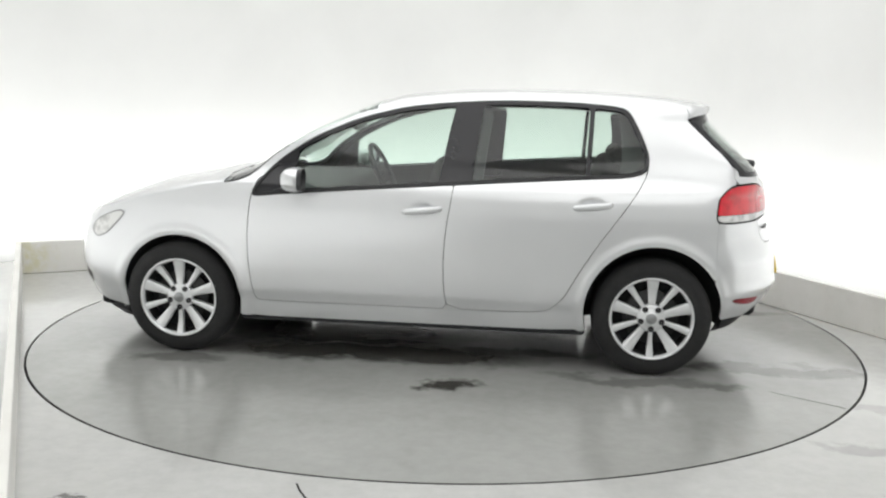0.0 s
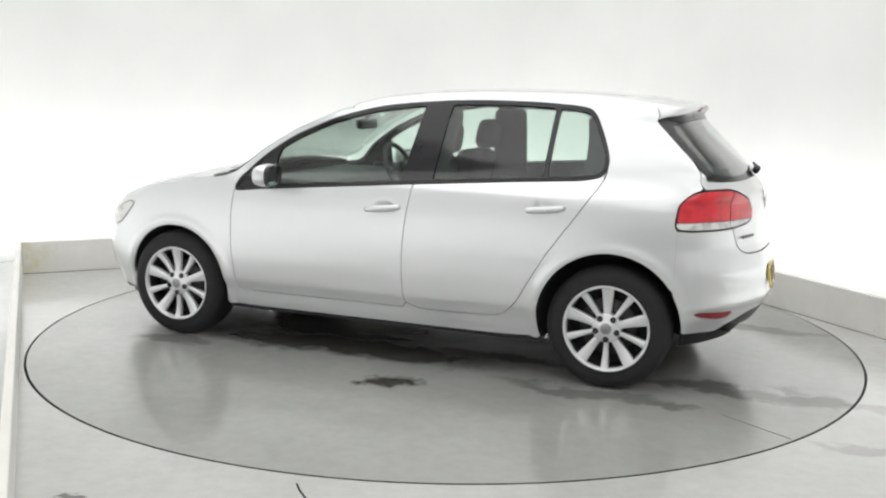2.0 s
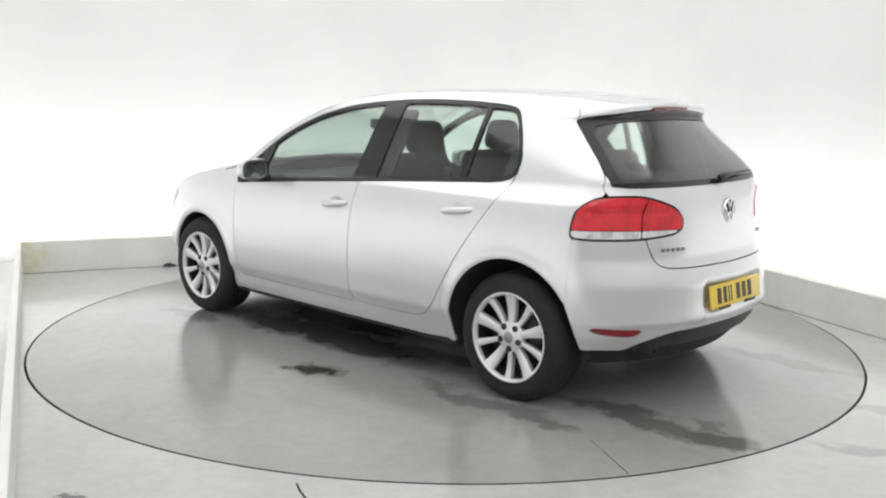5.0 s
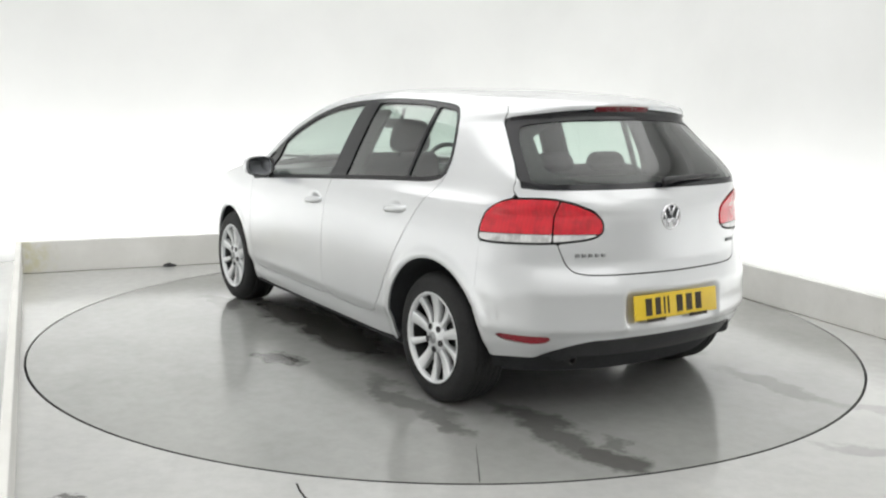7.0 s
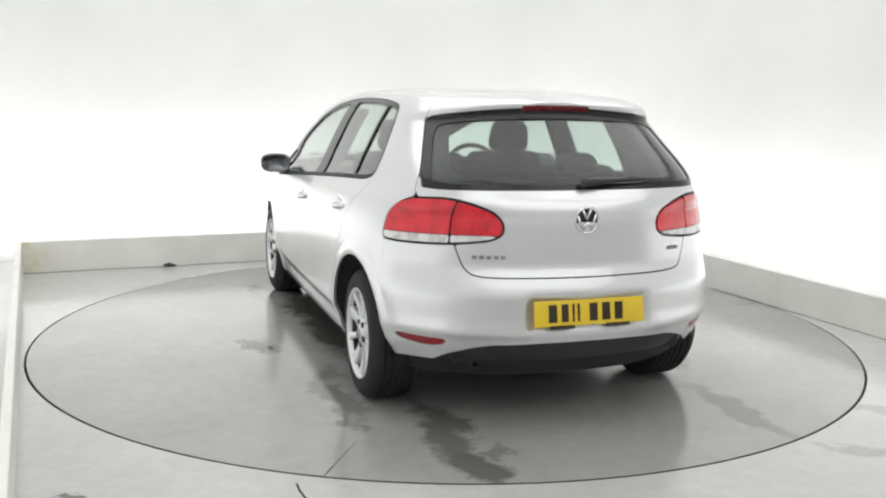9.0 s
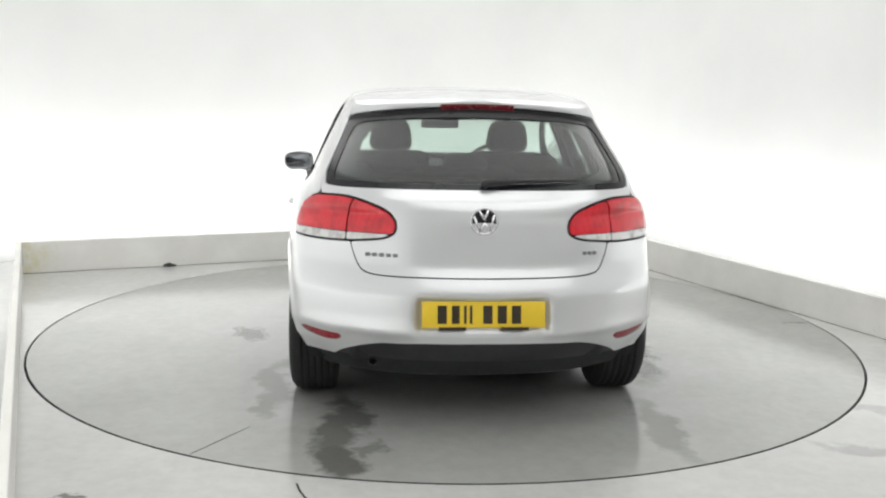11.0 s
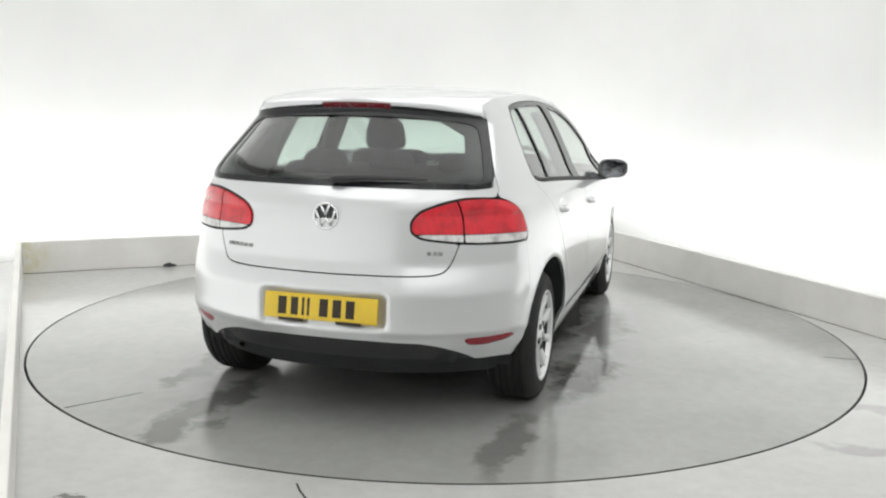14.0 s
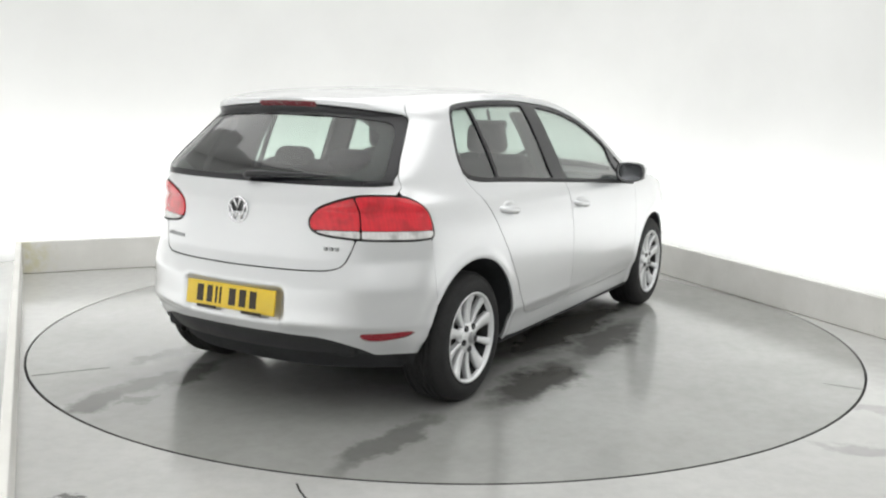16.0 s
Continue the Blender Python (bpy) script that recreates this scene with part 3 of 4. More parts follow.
def build_car():
    car = new("car")
    tagged(car, "silver metallic five-door hatchback standing on the turntable", "car")
    M = np.maximum
    top = lambda x, z: z - RAIL(x)
    arch = lambda x, z: np.minimum(*[np.hypot(x - cx, z - cz) - r for cx, cz, r in ARCHES])
    lo = lambda x, z: (0.222 + 0.10 * np.clip((-x - 1.5) / 0.15, 0, 1) + 0.03 * np.clip((x - 1.45) / 0.4, 0, 1)) - z
    bumper_line = lambda x, y, z, u: M(M(x + 1.60, z - 0.812), -arch(x, z))
    gap = 0.0019

    # body sides with bonnet edge, sill and quarter panel
    def side(x, y, z, u):
        f = M(M(top(x, z), lo(x, z)), gap - arch(x, z))
        for hole in (DLO(x, z), FDOOR(x, z), RDOOR(x, z)):
            f = M(f, gap - hole)
        f = M(f, np.where(z > 1.02, 0.0008, np.where(z < 0.76, 0.003, gap)) - M(HATCH(y, z), x + 1.3))
        f = M(f, gap - LIGHT(u, z))
        f = M(f, 0.0004 - bumper_line(x, y, z, u))
        return M(f, x - 1.90 + 0.05 * (z - 0.4))
    panel("body_side", side, (0.15, U_END - 0.15, 0.2, 1.45), PAINT, car, "LR", step=0.016, depth=0.014)

    # inner shell, dark, behind the joints, open at the windows
    def inner(x, y, z, u):
        f = M(M(top(x, z) + 0.02, 0.20 - z), 0.004 - arch(x, z))
        f = M(f, 0.008 - (DLO(x, z) + 0.03))
        f = M(f, 0.0 - M(RWIN(y, z) + 0.03 + 0.055 * np.clip((y - 0.38) / 0.16, 0, 1), x + 1.3))
        return f
    panel("inner_shell", inner, (0.0, U_END, 0.2, 1.45), INNER, car, "LR", off=-0.026, depth=0.0, step=0.03, label="dark inner body shell")

    # doors
    doors = {}
    for nm, outline in (("front_door", FDOOR), ("rear_door", RDOOR)):
        def door(x, y, z, u, outline=outline):
            return M(M(outline(x, z) + gap, 0.004 - DLO(x, z)), gap - arch(x, z))
        for s, ob in zip("LR", panel(nm, door, (u_of(-1.32, 0.8, 0.7), u_of(0.95, 0.85, 0.7), 0.30, 1.08), PAINT, car, "LR", step=0.014)):
            doors[nm, s] = ob

    # windows: black frame, glass panes
    bf, br = across(*LINE_BF), across(*LINE_BR)
    qf, qr = across((-0.920, 1.02), (-0.938, 1.39)), across((-0.945, 1.02), (-0.963, 1.39))
    mirror_foot = across((0.645, 0.90), (0.60, 1.15))
    ins = lambda x, z: DLO(x, z) + 0.020
    panes = (("door_window", "front_door", lambda x, z: M(M(ins(x, z), bf(x, z)), -mirror_foot(x, z))),
             ("door_window", "rear_door", lambda x, z: M(M(ins(x, z), -br(x, z)), qf(x, z))),
             ("quarter_window", "rear_door", lambda x, z: M(ins(x, z), -qr(x, z))))
    rect = (u_of(-1.36, 0.7, 1.2), u_of(0.98, 0.8, 0.9), 0.86, 1.44)

    def frame_sd(x, y, z, u):
        f = DLO(x, z) + 0.001
        for _, _, g in panes:
            f = M(f, -g(x, z))
        return f
    panel("window_frame", frame_sd, rect, GLOSSBLACK, car, "LR", off=-0.002, step=0.014, depth=0.02, label="gloss black pillar and window surround")
    for nm, d, g in panes:
        sd = lambda x, y, z, u, g=g: g(x, z) - 0.004
        for s in "LR":
            panel(nm, sd, rect, GLASS, doors[d, s], s, off=-0.009, depth=0.0, step=0.02, label="faintly green tinted glass")

    # padded trims inside the pillars
    def rear_trim(x, y, z, u):
        return M(M(M(x + 1.115 - 0.10 * (z - 1.2) ** 2 * 8, -1.50 - x), 0.96 - z), top(x, z) + 0.05)
    panel("pillar_trim", rear_trim, (u_of(-1.62, 0.6, 1.2), u_of(-1.0, 0.7, 1.2), 0.94, 1.42), DASH, car, "LR", off=-0.075, depth=0.03, step=0.02, label="dark grey rear pillar trim")
    panel("pillar_trim", lambda x, y, z, u: M(M(bf(x, z) * -1 - 0.012, br(x, z) - 0.05), M(0.90 - z, top(x, z) + 0.05)), (u_of(-0.55, 0.8, 1.0), u_of(0.0, 0.8, 1.0), 0.88, 1.42), DASH, car, "LR", off=-0.05, depth=0.02, step=0.02, label="dark grey door pillar trim")

    # tailgate
    tail = (0.0, u_of(-1.35, 0.8, 1.2), 0.64, 1.42)
    def hatch(x, y, z, u):
        f = M(M(M(HATCH(y, z) + np.where(z > 1.02, 0.0008, np.where(z < 0.76, 0.003, gap)), x + 1.32), 0.003 - RWIN(y, z)), gap - LIGHT(u, z))
        return M(f, z - roof_z(x, y))
    gate = panel("tailgate", hatch, tail, PAINT, car, "C", step=0.010)[0]
    def frit(x, y, z, u):
        return M(M(RWIN(y, z), x + 1.32), -(RPANE(y, z) + 0.004))
    panel("rear_window_surround", frit, tail, GLOSSBLACK, gate, "C", off=-0.002, step=0.014, label="gloss black border of the rear window")
    def pane(x, y, z, u):
        return M(RPANE(y, z), x + 1.32)
    panel("rear_window", pane, tail, REARGLASS, gate, "C", off=-0.006, depth=0.0, label="tinted heated rear window")
    def stop(x, y, z, u):
        zt = z + LIP_DROP * (y / 0.56) ** 2
        return M(M(1.374 - zt, zt - 1.396), y - 0.165)
    panel("high_brake_light", stop, (0.0, 0.3, 1.36, 1.41), DARKRED, gate, "C", off=0.006, depth=0.02, step=0.006, label="dark red high brake light")

    # tail lamps: outer part on the body, inner part on the tailgate
    cl = 0.849
    lens_rect = (U_IN - 0.05, U_TIP + 0.05, 0.78, 1.02)
    for nm, holder, cutu in (("tail_light", car, lambda u, y: U_SEAM + 0.0025 - u), ("tailgate_light", gate, lambda u, y: u - U_SEAM + 0.0025)):
        for s in "LR":
            hull = panel(nm, lambda x, y, z, u: M(LIGHT(u, z) + 0.002, cutu(u, y)), lens_rect, SEAL, holder, s, off=-0.004, depth=0.03, step=0.008, label="black lamp housing with red and clear lenses")[0]
            panel("red_lens", lambda x, y, z, u: M(M(LIGHT(u, z) + 0.0085, cutu(u, y) + 0.001), cl + 0.003 - z), lens_rect, RED, hull, s, off=0.004, depth=0.01, step=0.008, label="red lens")
            panel("clear_lens", lambda x, y, z, u: M(M(LIGHT(u, z) + 0.0085, cutu(u, y) + 0.001), z - cl), lens_rect, CLEAR, hull, s, off=0.003, depth=0.01, step=0.008, label="clear reversing and indicator lens")

    # rear bumper
    def bump(x, y, z, u):
        f = M(M(bumper_line(x, y, z, u) + 0.0004, gap - LIGHT(u, z)), 0.003 - M(HATCH(y, z), x + 1.3))
        f = M(M(f, 0.305 - z), 0.002 - REFL(y, z))
        return M(f, 0.002 - M(DIFF(y, z), x + 1.65))
    low_rect = (0.0, u_of(-1.55, 0.85, 0.5), 0.16, 0.83)
    bumper = panel("rear_bumper", bump, low_rect, PAINT, car, "C", step=0.013, depth=0.015)[0]
    panel("lower_valance", lambda x, y, z, u: M(M(DIFF(y, z), x + 1.65), 0.300 - z), low_rect, BLACK, bumper, "C", off=-0.012, depth=0.02, label="dark grey plastic lower valance")
    panel("reflector", lambda x, y, z, u: M(REFL(y, z), x + 1.65), low_rect, REFLECTOR, bumper, "LR", off=-0.003, depth=0.01, step=0.008, label="dark red bumper reflector")

    # front end, seen in profile only
    def nose(x, y, z, u):
        return M(M(M(1.902 - 0.05 * (z - 0.4) - x, top(x, z)), 0.19 - z), -1)
    panel("front_bumper", nose, (u_of(1.7, 0.8, 0.5), U_END, 0.16, 0.95), PAINT, car, "C", step=0.02)
    uh = u_of(1.69, 0.79, 0.70)
    head = poly([(uh - 0.10, 0.765), (uh - 0.05, 0.778), (uh + 0.10, 0.72), (uh + 0.15, 0.65), (uh + 0.06, 0.615), (uh - 0.03, 0.655)], 2)
    for s in "LR":
        hl = panel("headlight", lambda x, y, z, u: head(u, z), (uh - 0.2, uh + 0.3, 0.55, 0.8), CLEAR, car, s, off=0.002, depth=0.02, step=0.012, label="clear headlight")[0]
        panel("headlight_bezel", lambda x, y, z, u: np.abs(head(u, z)) - 0.004, (uh - 0.2, uh + 0.3, 0.55, 0.8), GREYMETAL, hl, s, off=0.003, depth=0.02, step=0.006)

    uf = u_of(1.93, 0.62, 0.38)
    fog = poly([(uf - 0.12, 0.40), (uf + 0.10, 0.42), (uf + 0.16, 0.33), (uf - 0.06, 0.325)], 2)
    panel("fog_lamp_grille", lambda x, y, z, u: fog(u, z), (uf - 0.2, uf + 0.25, 0.28, 0.46), BLACK, car, "LR", off=0.001, depth=0.015, step=0.015, label="black fog lamp grille")
    panel("front_lip", lambda x, y, z, u: M(M(z - 0.188, 0.150 - z), 1.62 - x), (u_of(1.55, 0.85, 0.3), U_END, 0.14, 0.26), BLACK, car, "C", off=0.001, depth=0.03, step=0.02, label="black plastic chin lip")

    # roof, windscreen, bonnet
    cap("roof", -1.606, 0.20, PAINT, car, n=90)
    cap("headliner", -1.50, 0.15, LINER, car, low=0.03, n=40, label="pale grey headliner")
    cap("windscreen", 0.215, 0.985, GLASS, car, n=40, depth=0.0, label="green tinted windscreen")
    cap("bonnet", 1.0, 2.06, PAINT, car, n=60)
    bm = bmesh.new()
    tube(bm, [(1.02, 0.62, 0.965), (0.985, 0.3, 0.99), (0.97, 0.0, 1.0), (0.985, -0.3, 0.99), (1.02, -0.62, 0.965)], 0.022, 8)
    part("scuttle", bm, BLACK, car, "black plastic scuttle below the windscreen")
    for y in (0.30, -0.22):
        bm = bmesh.new()
        tube(bm, [(1.03, y, 0.995), (0.95, y + 0.22, 1.008), (0.90, y + 0.34, 1.02)], 0.008, 6)
        part("front_wiper", bm, BLACK, car, "black wiper arm")

    # belt strips below the side glass
    strip = lambda x, y, z, u: M(M(DLO(x, z) - 0.001, -(DLO(x, z) + 0.014)), z - 1.06)
    panel("belt_strip", strip, rect, SEAL, car, "LR", off=0.003, depth=0.01, step=0.01, label="black rubber belt strip")

    # door handles
    for nm, x0, x1, zc in (("front_door", 0.015, -0.185, 0.838), ("rear_door", -0.855, -1.06, 0.882)):
        for s, sg in (("L", 1), ("R", -1)):
            xm, hl = (x0 + x1) / 2, (x0 - x1) / 2
            yb = float(shell(np.array([u_of(xm, 0.87, zc + 0.06)]), np.array([zc + 0.06]))[1][0]) + 0.004
            bm = bmesh.new()
            pts, rad = [], []
            for i in range(11):
                a = -1 + 2 * i / 10
                pts.append((xm - hl * a, sg * (yb + 0.022 - 0.024 * abs(a) ** 4), zc + 0.010 * a))
                rad.append(0.0155 - 0.003 * abs(a))
            tube(bm, pts, rad, 10)
            bmesh.ops.scale(bm, vec=(1, 1, 1.15), space=Matrix.Translation((0, 0, -zc)), verts=bm.verts)
            part("door_handle", bm, PAINT, doors[nm, s], "body-coloured pull handle")

    # door mirrors
    for s, sg in (("L", 1), ("R", -1)):
        holder = doors["front_door", s]
        bm = bmesh.new()
        bmesh.ops.create_uvsphere(bm, u_segments=24, v_segments=14, radius=1.0)
        for v in bm.verts:
            c = v.co
            c.x = math.copysign(abs(c.x) ** 0.75, c.x)
            c.y = math.copysign(abs(c.y) ** 0.6, c.y)
            c.z = math.copysign(abs(c.z) ** 0.68, c.z)
            c.x = max(c.x, -0.42)
            c.x *= 0.070
            c.y *= 0.098
            c.z *= 0.066 * (1.0 - 0.12 * c.y / 0.098)
        bmesh.ops.transform(bm, matrix=Matrix.Translation((0.580, sg * 0.935, 0.982)) @ Matrix.Diagonal((1, sg * 0.96, 0.93, 1)) @ pose(0, 0, 0, 0, 0, 8), verts=bm.verts)
        if sg < 0:
            bmesh.ops.reverse_faces(bm, faces=bm.faces)
        house = part("door_mirror", bm, PAINT, holder, "silver wing mirror housing")
        bm = bmesh.new()
        ring(bm, [(0.001, 0), (0.9, 0.0), (1.0, 0.002)], 28, "Y", Matrix.Translation((0.549, sg * 0.937, 0.982)) @ pose(0, 0, 0, 0, 0, 90 + sg * 8) @ Matrix.Diagonal((0.083, 1, 0.052, 1)), square=0.7)
        part("mirror_glass", bm, MIRRORGLASS, house, "mirror glass")
        bm = bmesh.new()
        ring(bm, [(0.90, 0.004), (0.90, -0.004), (1.08, -0.004), (1.08, 0.02)], 28, "Y", Matrix.Translation((0.552, sg * 0.937, 0.982)) @ pose(0, 0, 0, 0, 0, 90 + sg * 8) @ Matrix.Diagonal((0.086, 1, 0.0545, 1)), square=0.7)
        part("mirror_rim", bm, BLACK, house, "black inner rim")
        bm = bmesh.new()
        tube(bm, [(0.62, sg * 0.80, 0.925), (0.61, sg * 0.86, 0.925), (0.60, sg * 0.91, 0.945)], [0.028, 0.024, 0.028], 10)
        part("mirror_foot", bm, BLACK, house, "black mirror foot")

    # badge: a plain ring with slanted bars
    bz, bx = 0.914, float(REAR(0.914))
    bm = bmesh.new()
    face = Matrix.Translation((-bx + 0.002, 0, bz)) @ pose(0, 0, 0, 0, 4, 90)
    ring(bm, [(0.060, 0.0), (0.060, 0.008), (0.058, 0.010), (0.052, 0.010), (0.049, 0.004), (0.049, 0.0)], 40, "Y", face)
    badge = part("badge", bm, CHROME, gate, "round chrome badge")
    bm = bmesh.new()
    ring(bm, [(0.0005, 0.003), (0.053, 0.003)], 40, "Y", face)
    part("badge_backing", bm, GLOSSBLACK, badge, "dark disc behind the badge")
    for ax, bxx, z0, z1 in ((-0.019, 0.0, 0.046, 0.006), (0.019, 0.0, 0.046, 0.006), (0.0, -0.019, -0.006, -0.042), (0.0, 0.019, -0.006, -0.042), (-0.043, -0.021, 0.024, -0.042), (0.043, 0.021, 0.024, -0.042)):
        bm = bmesh.new()
        tube(bm, [face @ Vector((ax, 0.006, z0)), face @ Vector((bxx, 0.006, z1))], 0.0062, 6)
        part("badge_bar", bm, CHROME, badge)

    # lettering too blurred to read, as small raised bars
    for y0, y1, zz in ((0.50, 0.355, 0.762), (-0.435, -0.505, 0.772)):
        n = 5 if y0 > 0 else 3
        for i in range(n):
            ya = y0 + (y1 - y0) * (i + 0.12) / n
            yb = y0 + (y1 - y0) * (i + 0.80) / n
            uu = u_of(-1.93, abs(ya + yb) / 2, zz)
            q, nn = skin(np.array([uu]), np.array([zz]))
            x = float(q[0, 0])
            slope = (float(shell(np.array([uu + 0.02]), np.array([zz]))[0][0]) - x) / 0.02
            bm = bmesh.new()
            box(bm, x - 0.005, x + 0.006, min(ya, yb), max(ya, yb), zz - 0.0075, zz + 0.0075, None, 0.002)
            part("badge_letter_bar", bm, GREYMETAL, gate)

    # number plate: bars stand for its characters
    plate_m = Matrix.Translation((-2.010, 0.0, 0.528)) @ pose(0, 0, 0, 0, 9, 0)
    bm = bmesh.new()
    box(bm, -0.004, 0.004, -0.260, 0.260, -0.0555, 0.0555, plate_m, 0.002)
    plate = part("number_plate", bm, YELLOW, bumper, "yellow rear number plate with dark bars")
    y = 0.198
    for i, w in enumerate((0.050, 0.042, 0.014, 0.014, 0.0, 0.050, 0.050, 0.050)):
        if w:
            bm = bmesh.new()
            box(bm, -0.0052, -0.003, y - w * 0.84, y - w * 0.06, -0.038, 0.038, plate_m)
            part("plate_bar", bm, INK, plate, "", False)
        y -= (w + 0.0105) if w else 0.030
    for a, b in ((0.075, 0.19), (-0.19, -0.075)):
        bm = bmesh.new()
        box(bm, -0.006, -0.002, a, b, -0.066, -0.052, plate_m)
        part("plate_footer_bar", bm, INK, plate, "", False)

    # rear wiper
    bm = bmesh.new()
    tube(bm, [(-1.888, 0.0, 1.062), (-1.898, -0.02, 1.072), (-1.880, -0.14, 1.078), (-1.862, -0.30, 1.080), (-1.848, -0.42, 1.080)], [0.020, 0.017, 0.011, 0.008, 0.004], 8)
    part("rear_wiper", bm, BLACK, gate, "black rear wiper arm")

    # exhaust, underside, wheel wells
    bm = bmesh.new()
    ring(bm, [(0.018, 0.0), (0.021, 0.0), (0.021, 0.14), (0.018, 0.14), (0.018, 0.0)], 18, "Y", Matrix.Translation((-1.85, 0.46, 0.286)) @ pose(0, 0, 0, 0, 0, -90) @ pose(0, 0, 0, 8, 0, 0))
    part("exhaust_pipe", bm, DARKMETAL, car, "dull steel exhaust pipe")
    bm = bmesh.new()
    box(bm, -0.95, 1.85, -0.60, 0.60, 0.19, 0.27, None, 0.03)
    box(bm, -1.86, -0.9, -0.56, 0.56, 0.29, 0.40, None, 0.03)
    box(bm, -1.75, -1.2, 0.12, 0.50, 0.235, 0.32, None, 0.04)
    box(bm, -0.95, 0.92, -0.820, 0.820, 0.196, 0.262, None, 0.02)
    part("underbody", bm, INNER, car, "dark underbody")
    for cx, cz, r in ARCHES:
        for sg in (1, -1):
            bm = bmesh.new()
            rows = []
            for i in range(41):
                a = radians(-14 + 208 * i / 40)
                x, z = cx + (r + 0.010) * math.cos(a), cz + (r + 0.010) * math.sin(a)
                y = float(shell(np.array([u_of(x, 0.87, z)]), np.array([z]))[1][0]) - 0.012
                rows.append([bm.verts.new(p) for p in ((x, sg * y, z), (x, sg * 0.58, z), (cx, sg * 0.58, cz))])
            for p, q in zip(rows, rows[1:]):
                bm.faces.new((p[0], p[1], q[1], q[0]))
                bm.faces.new((p[1], p[2], q[1]))
            part("wheel_arch_liner", bm, INNER, car, "black wheel arch liner")
    # cabin
    build_cabin(car)
    # wheels
    first = build_wheel(car)
    for x, y, sg in ((1.263, 0.862, 1), (-1.288, 0.845, 1), (1.263, 0.862, -1), (-1.288, 0.845, -1)):
        m = Matrix.Translation((x, sg * y, 0.3085)) @ (pose(0, 0, 0, 0, 0, 0) if sg > 0 else pose(0, 0, 0, 0, 0, 180))
        if first.matrix_basis == Matrix.Identity(4):
            first.matrix_basis = m
        else:
            copy_thing(first, m)
    return car


def seat(name, parent, x, y, w, tall, label):
    bm = bmesh.new()
    box(bm, -0.05, 0.45, -w / 2, w / 2, -0.08, 0.08, Matrix.Translation((x + 0.02, y, 0.50)) @ pose(0, 0, 0, 0, -8, 0), 0.05)
    s = part(name, bm, CLOTH, parent, label)
    bm = bmesh.new()
    box(bm, -0.07, 0.07, -w / 2, w / 2, 0.0, tall, Matrix.Translation((x, y, 0.52)) @ pose(0, 0, 0, 0, -16, 0), 0.06)
    part("backrest", bm, CLOTH, s)
    return s


def headrest(parent, x, y, z0, w, h):
    bm = bmesh.new()
    box(bm, -0.055, 0.055, -w / 2, w / 2, 0, h, None, 0.05)
    for v in bm.verts:
        v.co.y *= 1.0 - 0.22 * max(0.0, v.co.z / h) ** 2
    bmesh.ops.transform(bm, matrix=Matrix.Translation((x, y, z0)) @ pose(0, 0, 0, 0, -10, 0), verts=bm.verts)
    part("headrest", bm, CLOTH, parent)
    for dy in (-0.06, 0.06):
        bm = bmesh.new()
        tube(bm, [(x + 0.02, y + dy, z0 - 0.07), (x, y + dy, z0 + 0.05)], 0.006, 6)
        part("headrest_post", bm, CHROME, parent)


def build_cabin(car):
    for sg in (1, -1):
        s = seat("front_seat", car, -0.02, sg * 0.35, 0.48, 0.60, "dark grey cloth front seat")
        headrest(s, -0.235, sg * 0.345, 1.105, 0.255, 0.185)
    bench = seat("rear_seat", car, -0.93, 0.0, 1.22, 0.58, "dark grey cloth rear bench")
    for y in (0.36, -0.36, 0.0):
        headrest(bench, -1.11, y, 1.05, 0.25, 0.10)
    bm = bmesh.new()
    box(bm, -1.72, -1.16, -0.56, 0.56, 1.0, 1.025, None, 0.01)
    part("parcel_shelf", bm, DASH, car, "dark grey parcel shelf")
    bm = bmesh.new()
    box(bm, 0.45, 1.0, -0.72, 0.72, 0.55, 0.93, None, 0.06)
    part("dashboard", bm, DASH, car, "dark grey dashboard")
    bm = bmesh.new()
    m = Matrix.Translation((0.36, -0.36, 0.93)) @ pose(0, 0, 0, 0, 0, 90) @ pose(0, 0, 0, 25, 0, 0)
    ring(bm, [(0.19 + 0.016 * math.cos(a), 0.016 * math.sin(a)) for a in (2 * math.pi * k / 8 for k in range(9))], 36, "Y", m)
    wheel = part("steering_wheel", bm, DASH, car, "dark steering wheel")
    for ang in (0, 180, 270):
        bm = bmesh.new()
        a = radians(ang)
        tube(bm, [m @ Vector((0.03 * math.cos(a), 0, 0.03 * math.sin(a))), m @ Vector((0.185 * math.cos(a), 0, 0.185 * math.sin(a)))], 0.018, 6)
        part("steering_spoke", bm, DASH, wheel)
    bm = bmesh.new()
    ring(bm, [(0.001, -0.03), (0.06, -0.025), (0.07, 0.0), (0.06, 0.03)], 20, "Y", m)
    part("steering_hub", bm, DASH, wheel)
    bm = bmesh.new()
    box(bm, 0.42, 0.455, -0.125, 0.125, 1.215, 1.275, None, 0.015)
    im = part("interior_mirror", bm, BLACK, car, "black interior mirror")
    bm = bmesh.new()
    tube(bm, [(0.44, 0, 1.27), (0.40, 0, 1.34)], 0.012, 6)
    part("mirror_stalk", bm, BLACK, im)


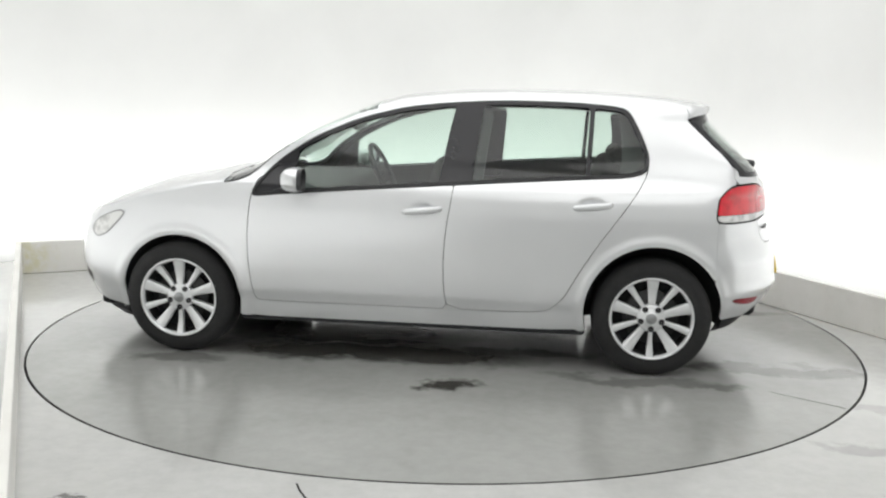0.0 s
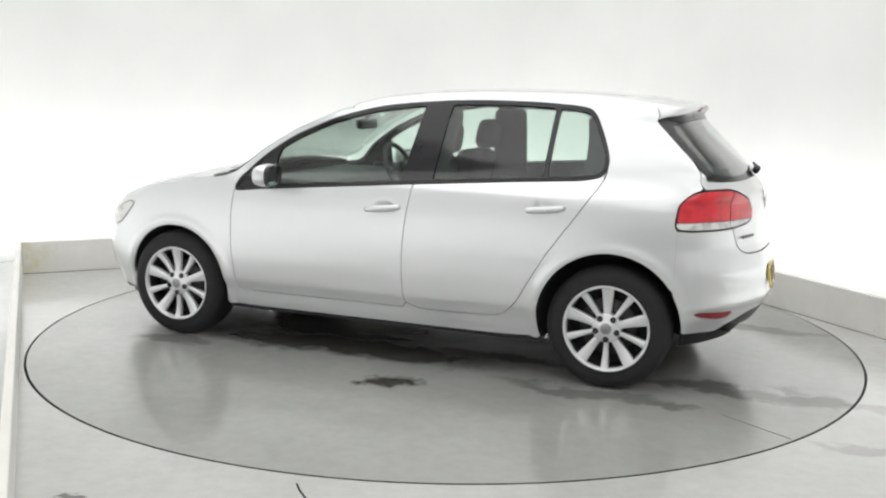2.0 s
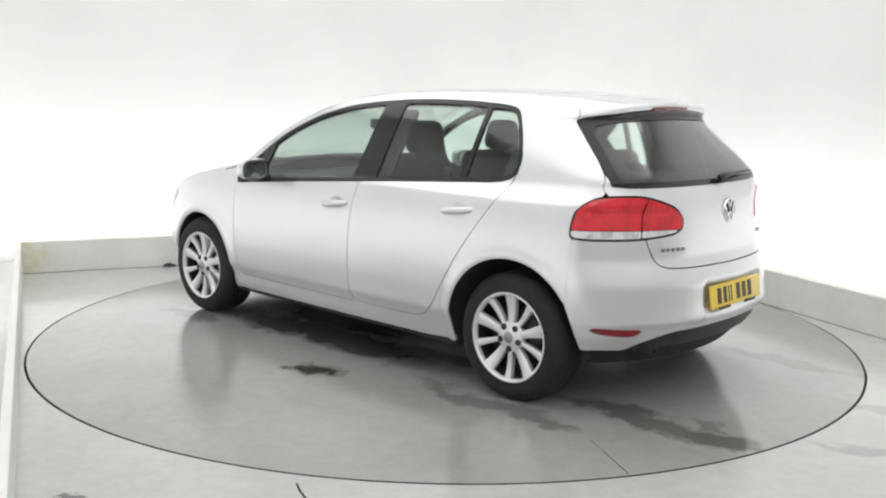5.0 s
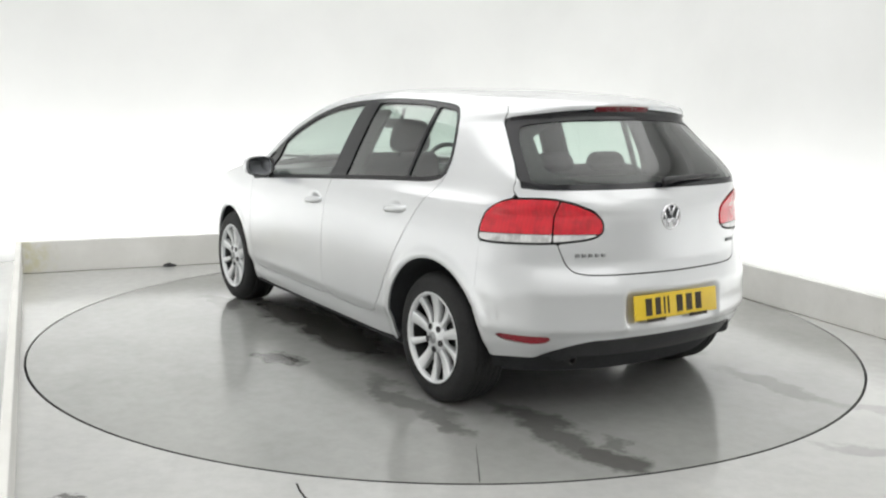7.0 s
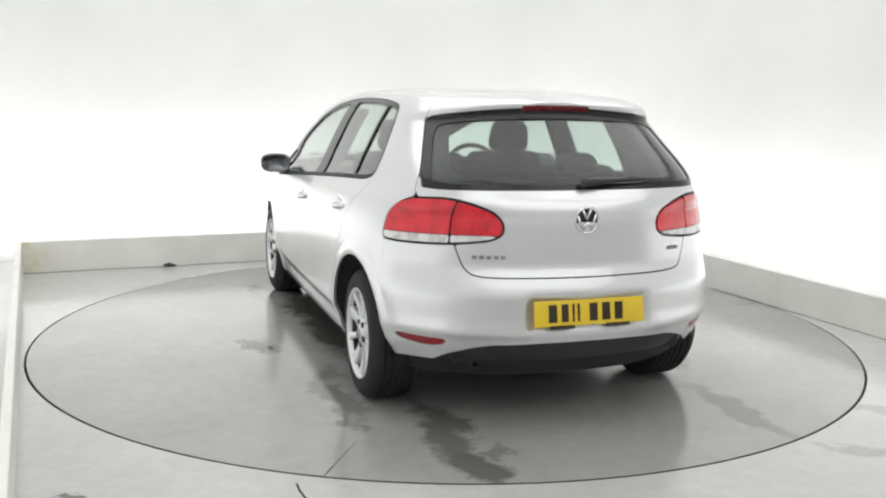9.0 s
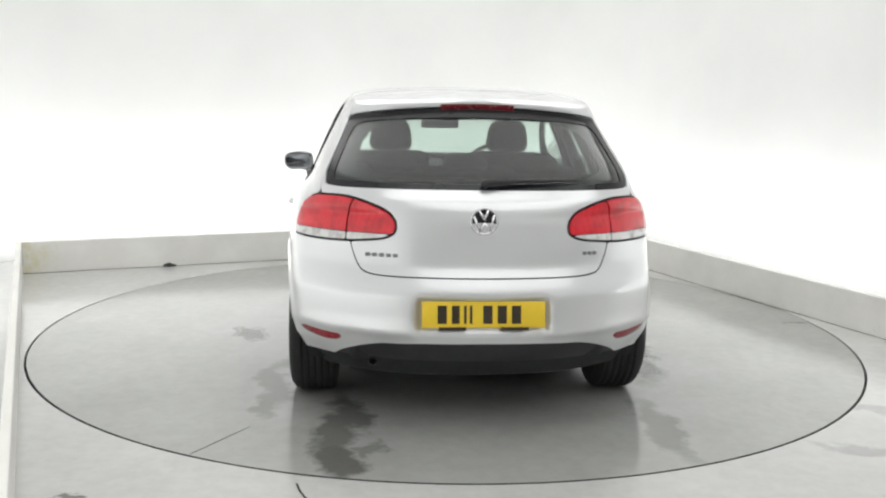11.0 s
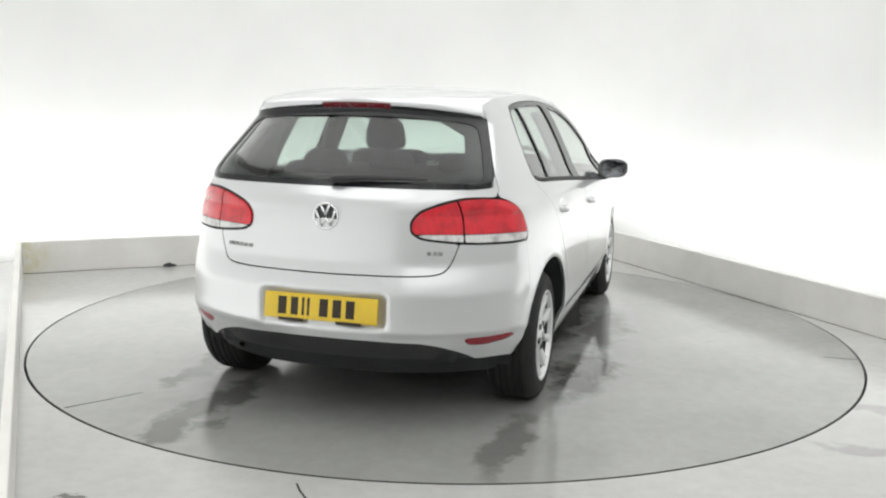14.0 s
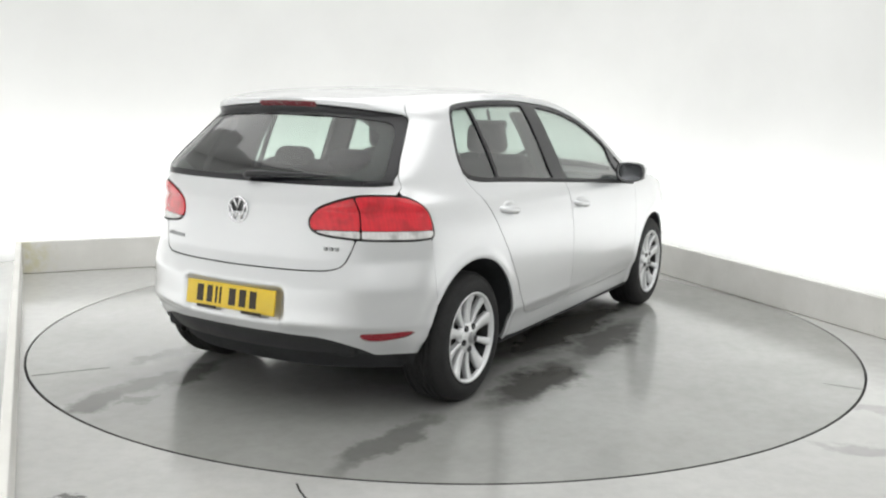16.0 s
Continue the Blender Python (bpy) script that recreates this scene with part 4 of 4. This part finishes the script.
def build_wheel(car):
    hub = new("wheel")
    hub.parent = car
    tagged(hub, "alloy wheel with five broad and five narrow spokes")
    # outer face at y = 0, axle along -y
    bm = bmesh.new()
    prof = [(0.209, -0.012), (0.214, -0.004), (0.219, -0.001), (0.222, 0.001), (0.224, -0.001), (0.234, 0.002), (0.258, 0.001), (0.276, -0.004), (0.279, -0.007), (0.290, -0.013), (0.3005, -0.026), (0.3055, -0.038)]
    for g in range(5):
        y = -0.046 - g * 0.031
        prof += [(0.3090, y), (0.3094, y - 0.012), (0.3015, y - 0.014), (0.3015, y - 0.020), (0.3092, y - 0.022)]
    prof += [(0.3055, -0.205), (0.292, -0.216), (0.262, -0.222), (0.212, -0.208)]
    ring(bm, prof, 72, "Y")
    tyre = part("tyre", bm, RUBBER, hub, "black road tyre")
    bm = bmesh.new()
    ring(bm, [(0.213, -0.03), (0.215, -0.008), (0.2175, -0.002), (0.214, 0.001), (0.208, -0.001), (0.202, -0.010), (0.200, -0.026)], 72, "Y")
    rim = part("rim", bm, ALLOY, hub, "silver alloy rim")

    def spoke(ang, w0, w1):
        """A spoke as a thick plate, narrow at the hub and broad at the rim, its face slightly hollow."""
        bm = bmesh.new()
        rows = []
        for i in range(7):
            t = i / 6
            r = 0.052 + (0.204 - 0.052) * t
            w = w0 + (w1 - w0) * t ** 1.1
            y = -0.020 - 0.010 * math.sin(t * math.pi) + 0.012 * t
            row = [(-w, y - 0.028), (-w, y - 0.004), (-w * 0.86, y), (0, y - 0.0025), (w * 0.86, y), (w, y - 0.004), (w, y - 0.028)]
            rows.append([bm.verts.new((a, b, r)) for a, b in row])
        for a, b in zip(rows, rows[1:]):
            for k in range(6):
                bm.faces.new((a[k], a[k + 1], b[k + 1], b[k]))
        bmesh.ops.transform(bm, matrix=pose(0, 0, 0, 0, ang, 0), verts=bm.verts)
        bmesh.ops.recalc_face_normals(bm, faces=bm.faces)
        return bm
    for k in range(5):
        part("spoke", spoke(72 * k, 0.016, 0.031), ALLOY, rim)
        part("spoke", spoke(72 * k + 36, 0.009, 0.019), ALLOY, rim)
        a = radians(72 * k + 36)
        bm = bmesh.new()
        ring(bm, [(0.001, -0.0150), (0.013, -0.0145), (0.015, -0.0130), (0.015, -0.03)], 14, "Y", Matrix.Translation((0.056 * math.sin(a), 0, 0.056 * math.cos(a))))
        part("wheel_bolt", bm, BLACK, rim, "dark wheel bolt")
    bm = bmesh.new()
    ring(bm, [(0.001, -0.008), (0.030, -0.009), (0.034, -0.013), (0.060, -0.019), (0.072, -0.022), (0.075, -0.05)], 40, "Y")
    part("hub", bm, ALLOY, rim)
    bm = bmesh.new()
    ring(bm, [(0.001, -0.0055), (0.026, -0.0065), (0.028, -0.009)], 28, "Y")
    part("centre_cap", bm, GREYMETAL, rim, "round grey centre cap")
    bm = bmesh.new()
    ring(bm, [(0.001, -0.075), (0.143, -0.075), (0.145, -0.078), (0.145, -0.10)], 48, "Y")
    part("brake_disc", bm, DARKMETAL, hub, "dull steel brake disc")
    bm = bmesh.new()
    ring(bm, [(0.001, -0.11), (0.202, -0.11)], 48, "Y")
    part("wheel_back", bm, INNER, hub)
    bm = bmesh.new()
    ring(bm, [(0.200, -0.024), (0.197, -0.06), (0.195, -0.20)], 48, "Y")
    part("rim_barrel", bm, DARKMETAL, hub, "dull dark inner rim barrel")
    return hub


build_room()
TABLE = build_turntable()
CAR = build_car()


def heading(t):
    return 172.894 - 7.0622 * t


def motions():
    steps = [i * 0.5 for i in range(33)]
    walk(TABLE, [(t, pose(0, 0, 0, 0, 0, heading(t))) for t in steps])
    walk(CAR, [(t, pose(0, 0, 0, 0, 0, heading(t)) @ Matrix.Translation((0.11, 0.013, 0.0))) for t in steps])


motions()
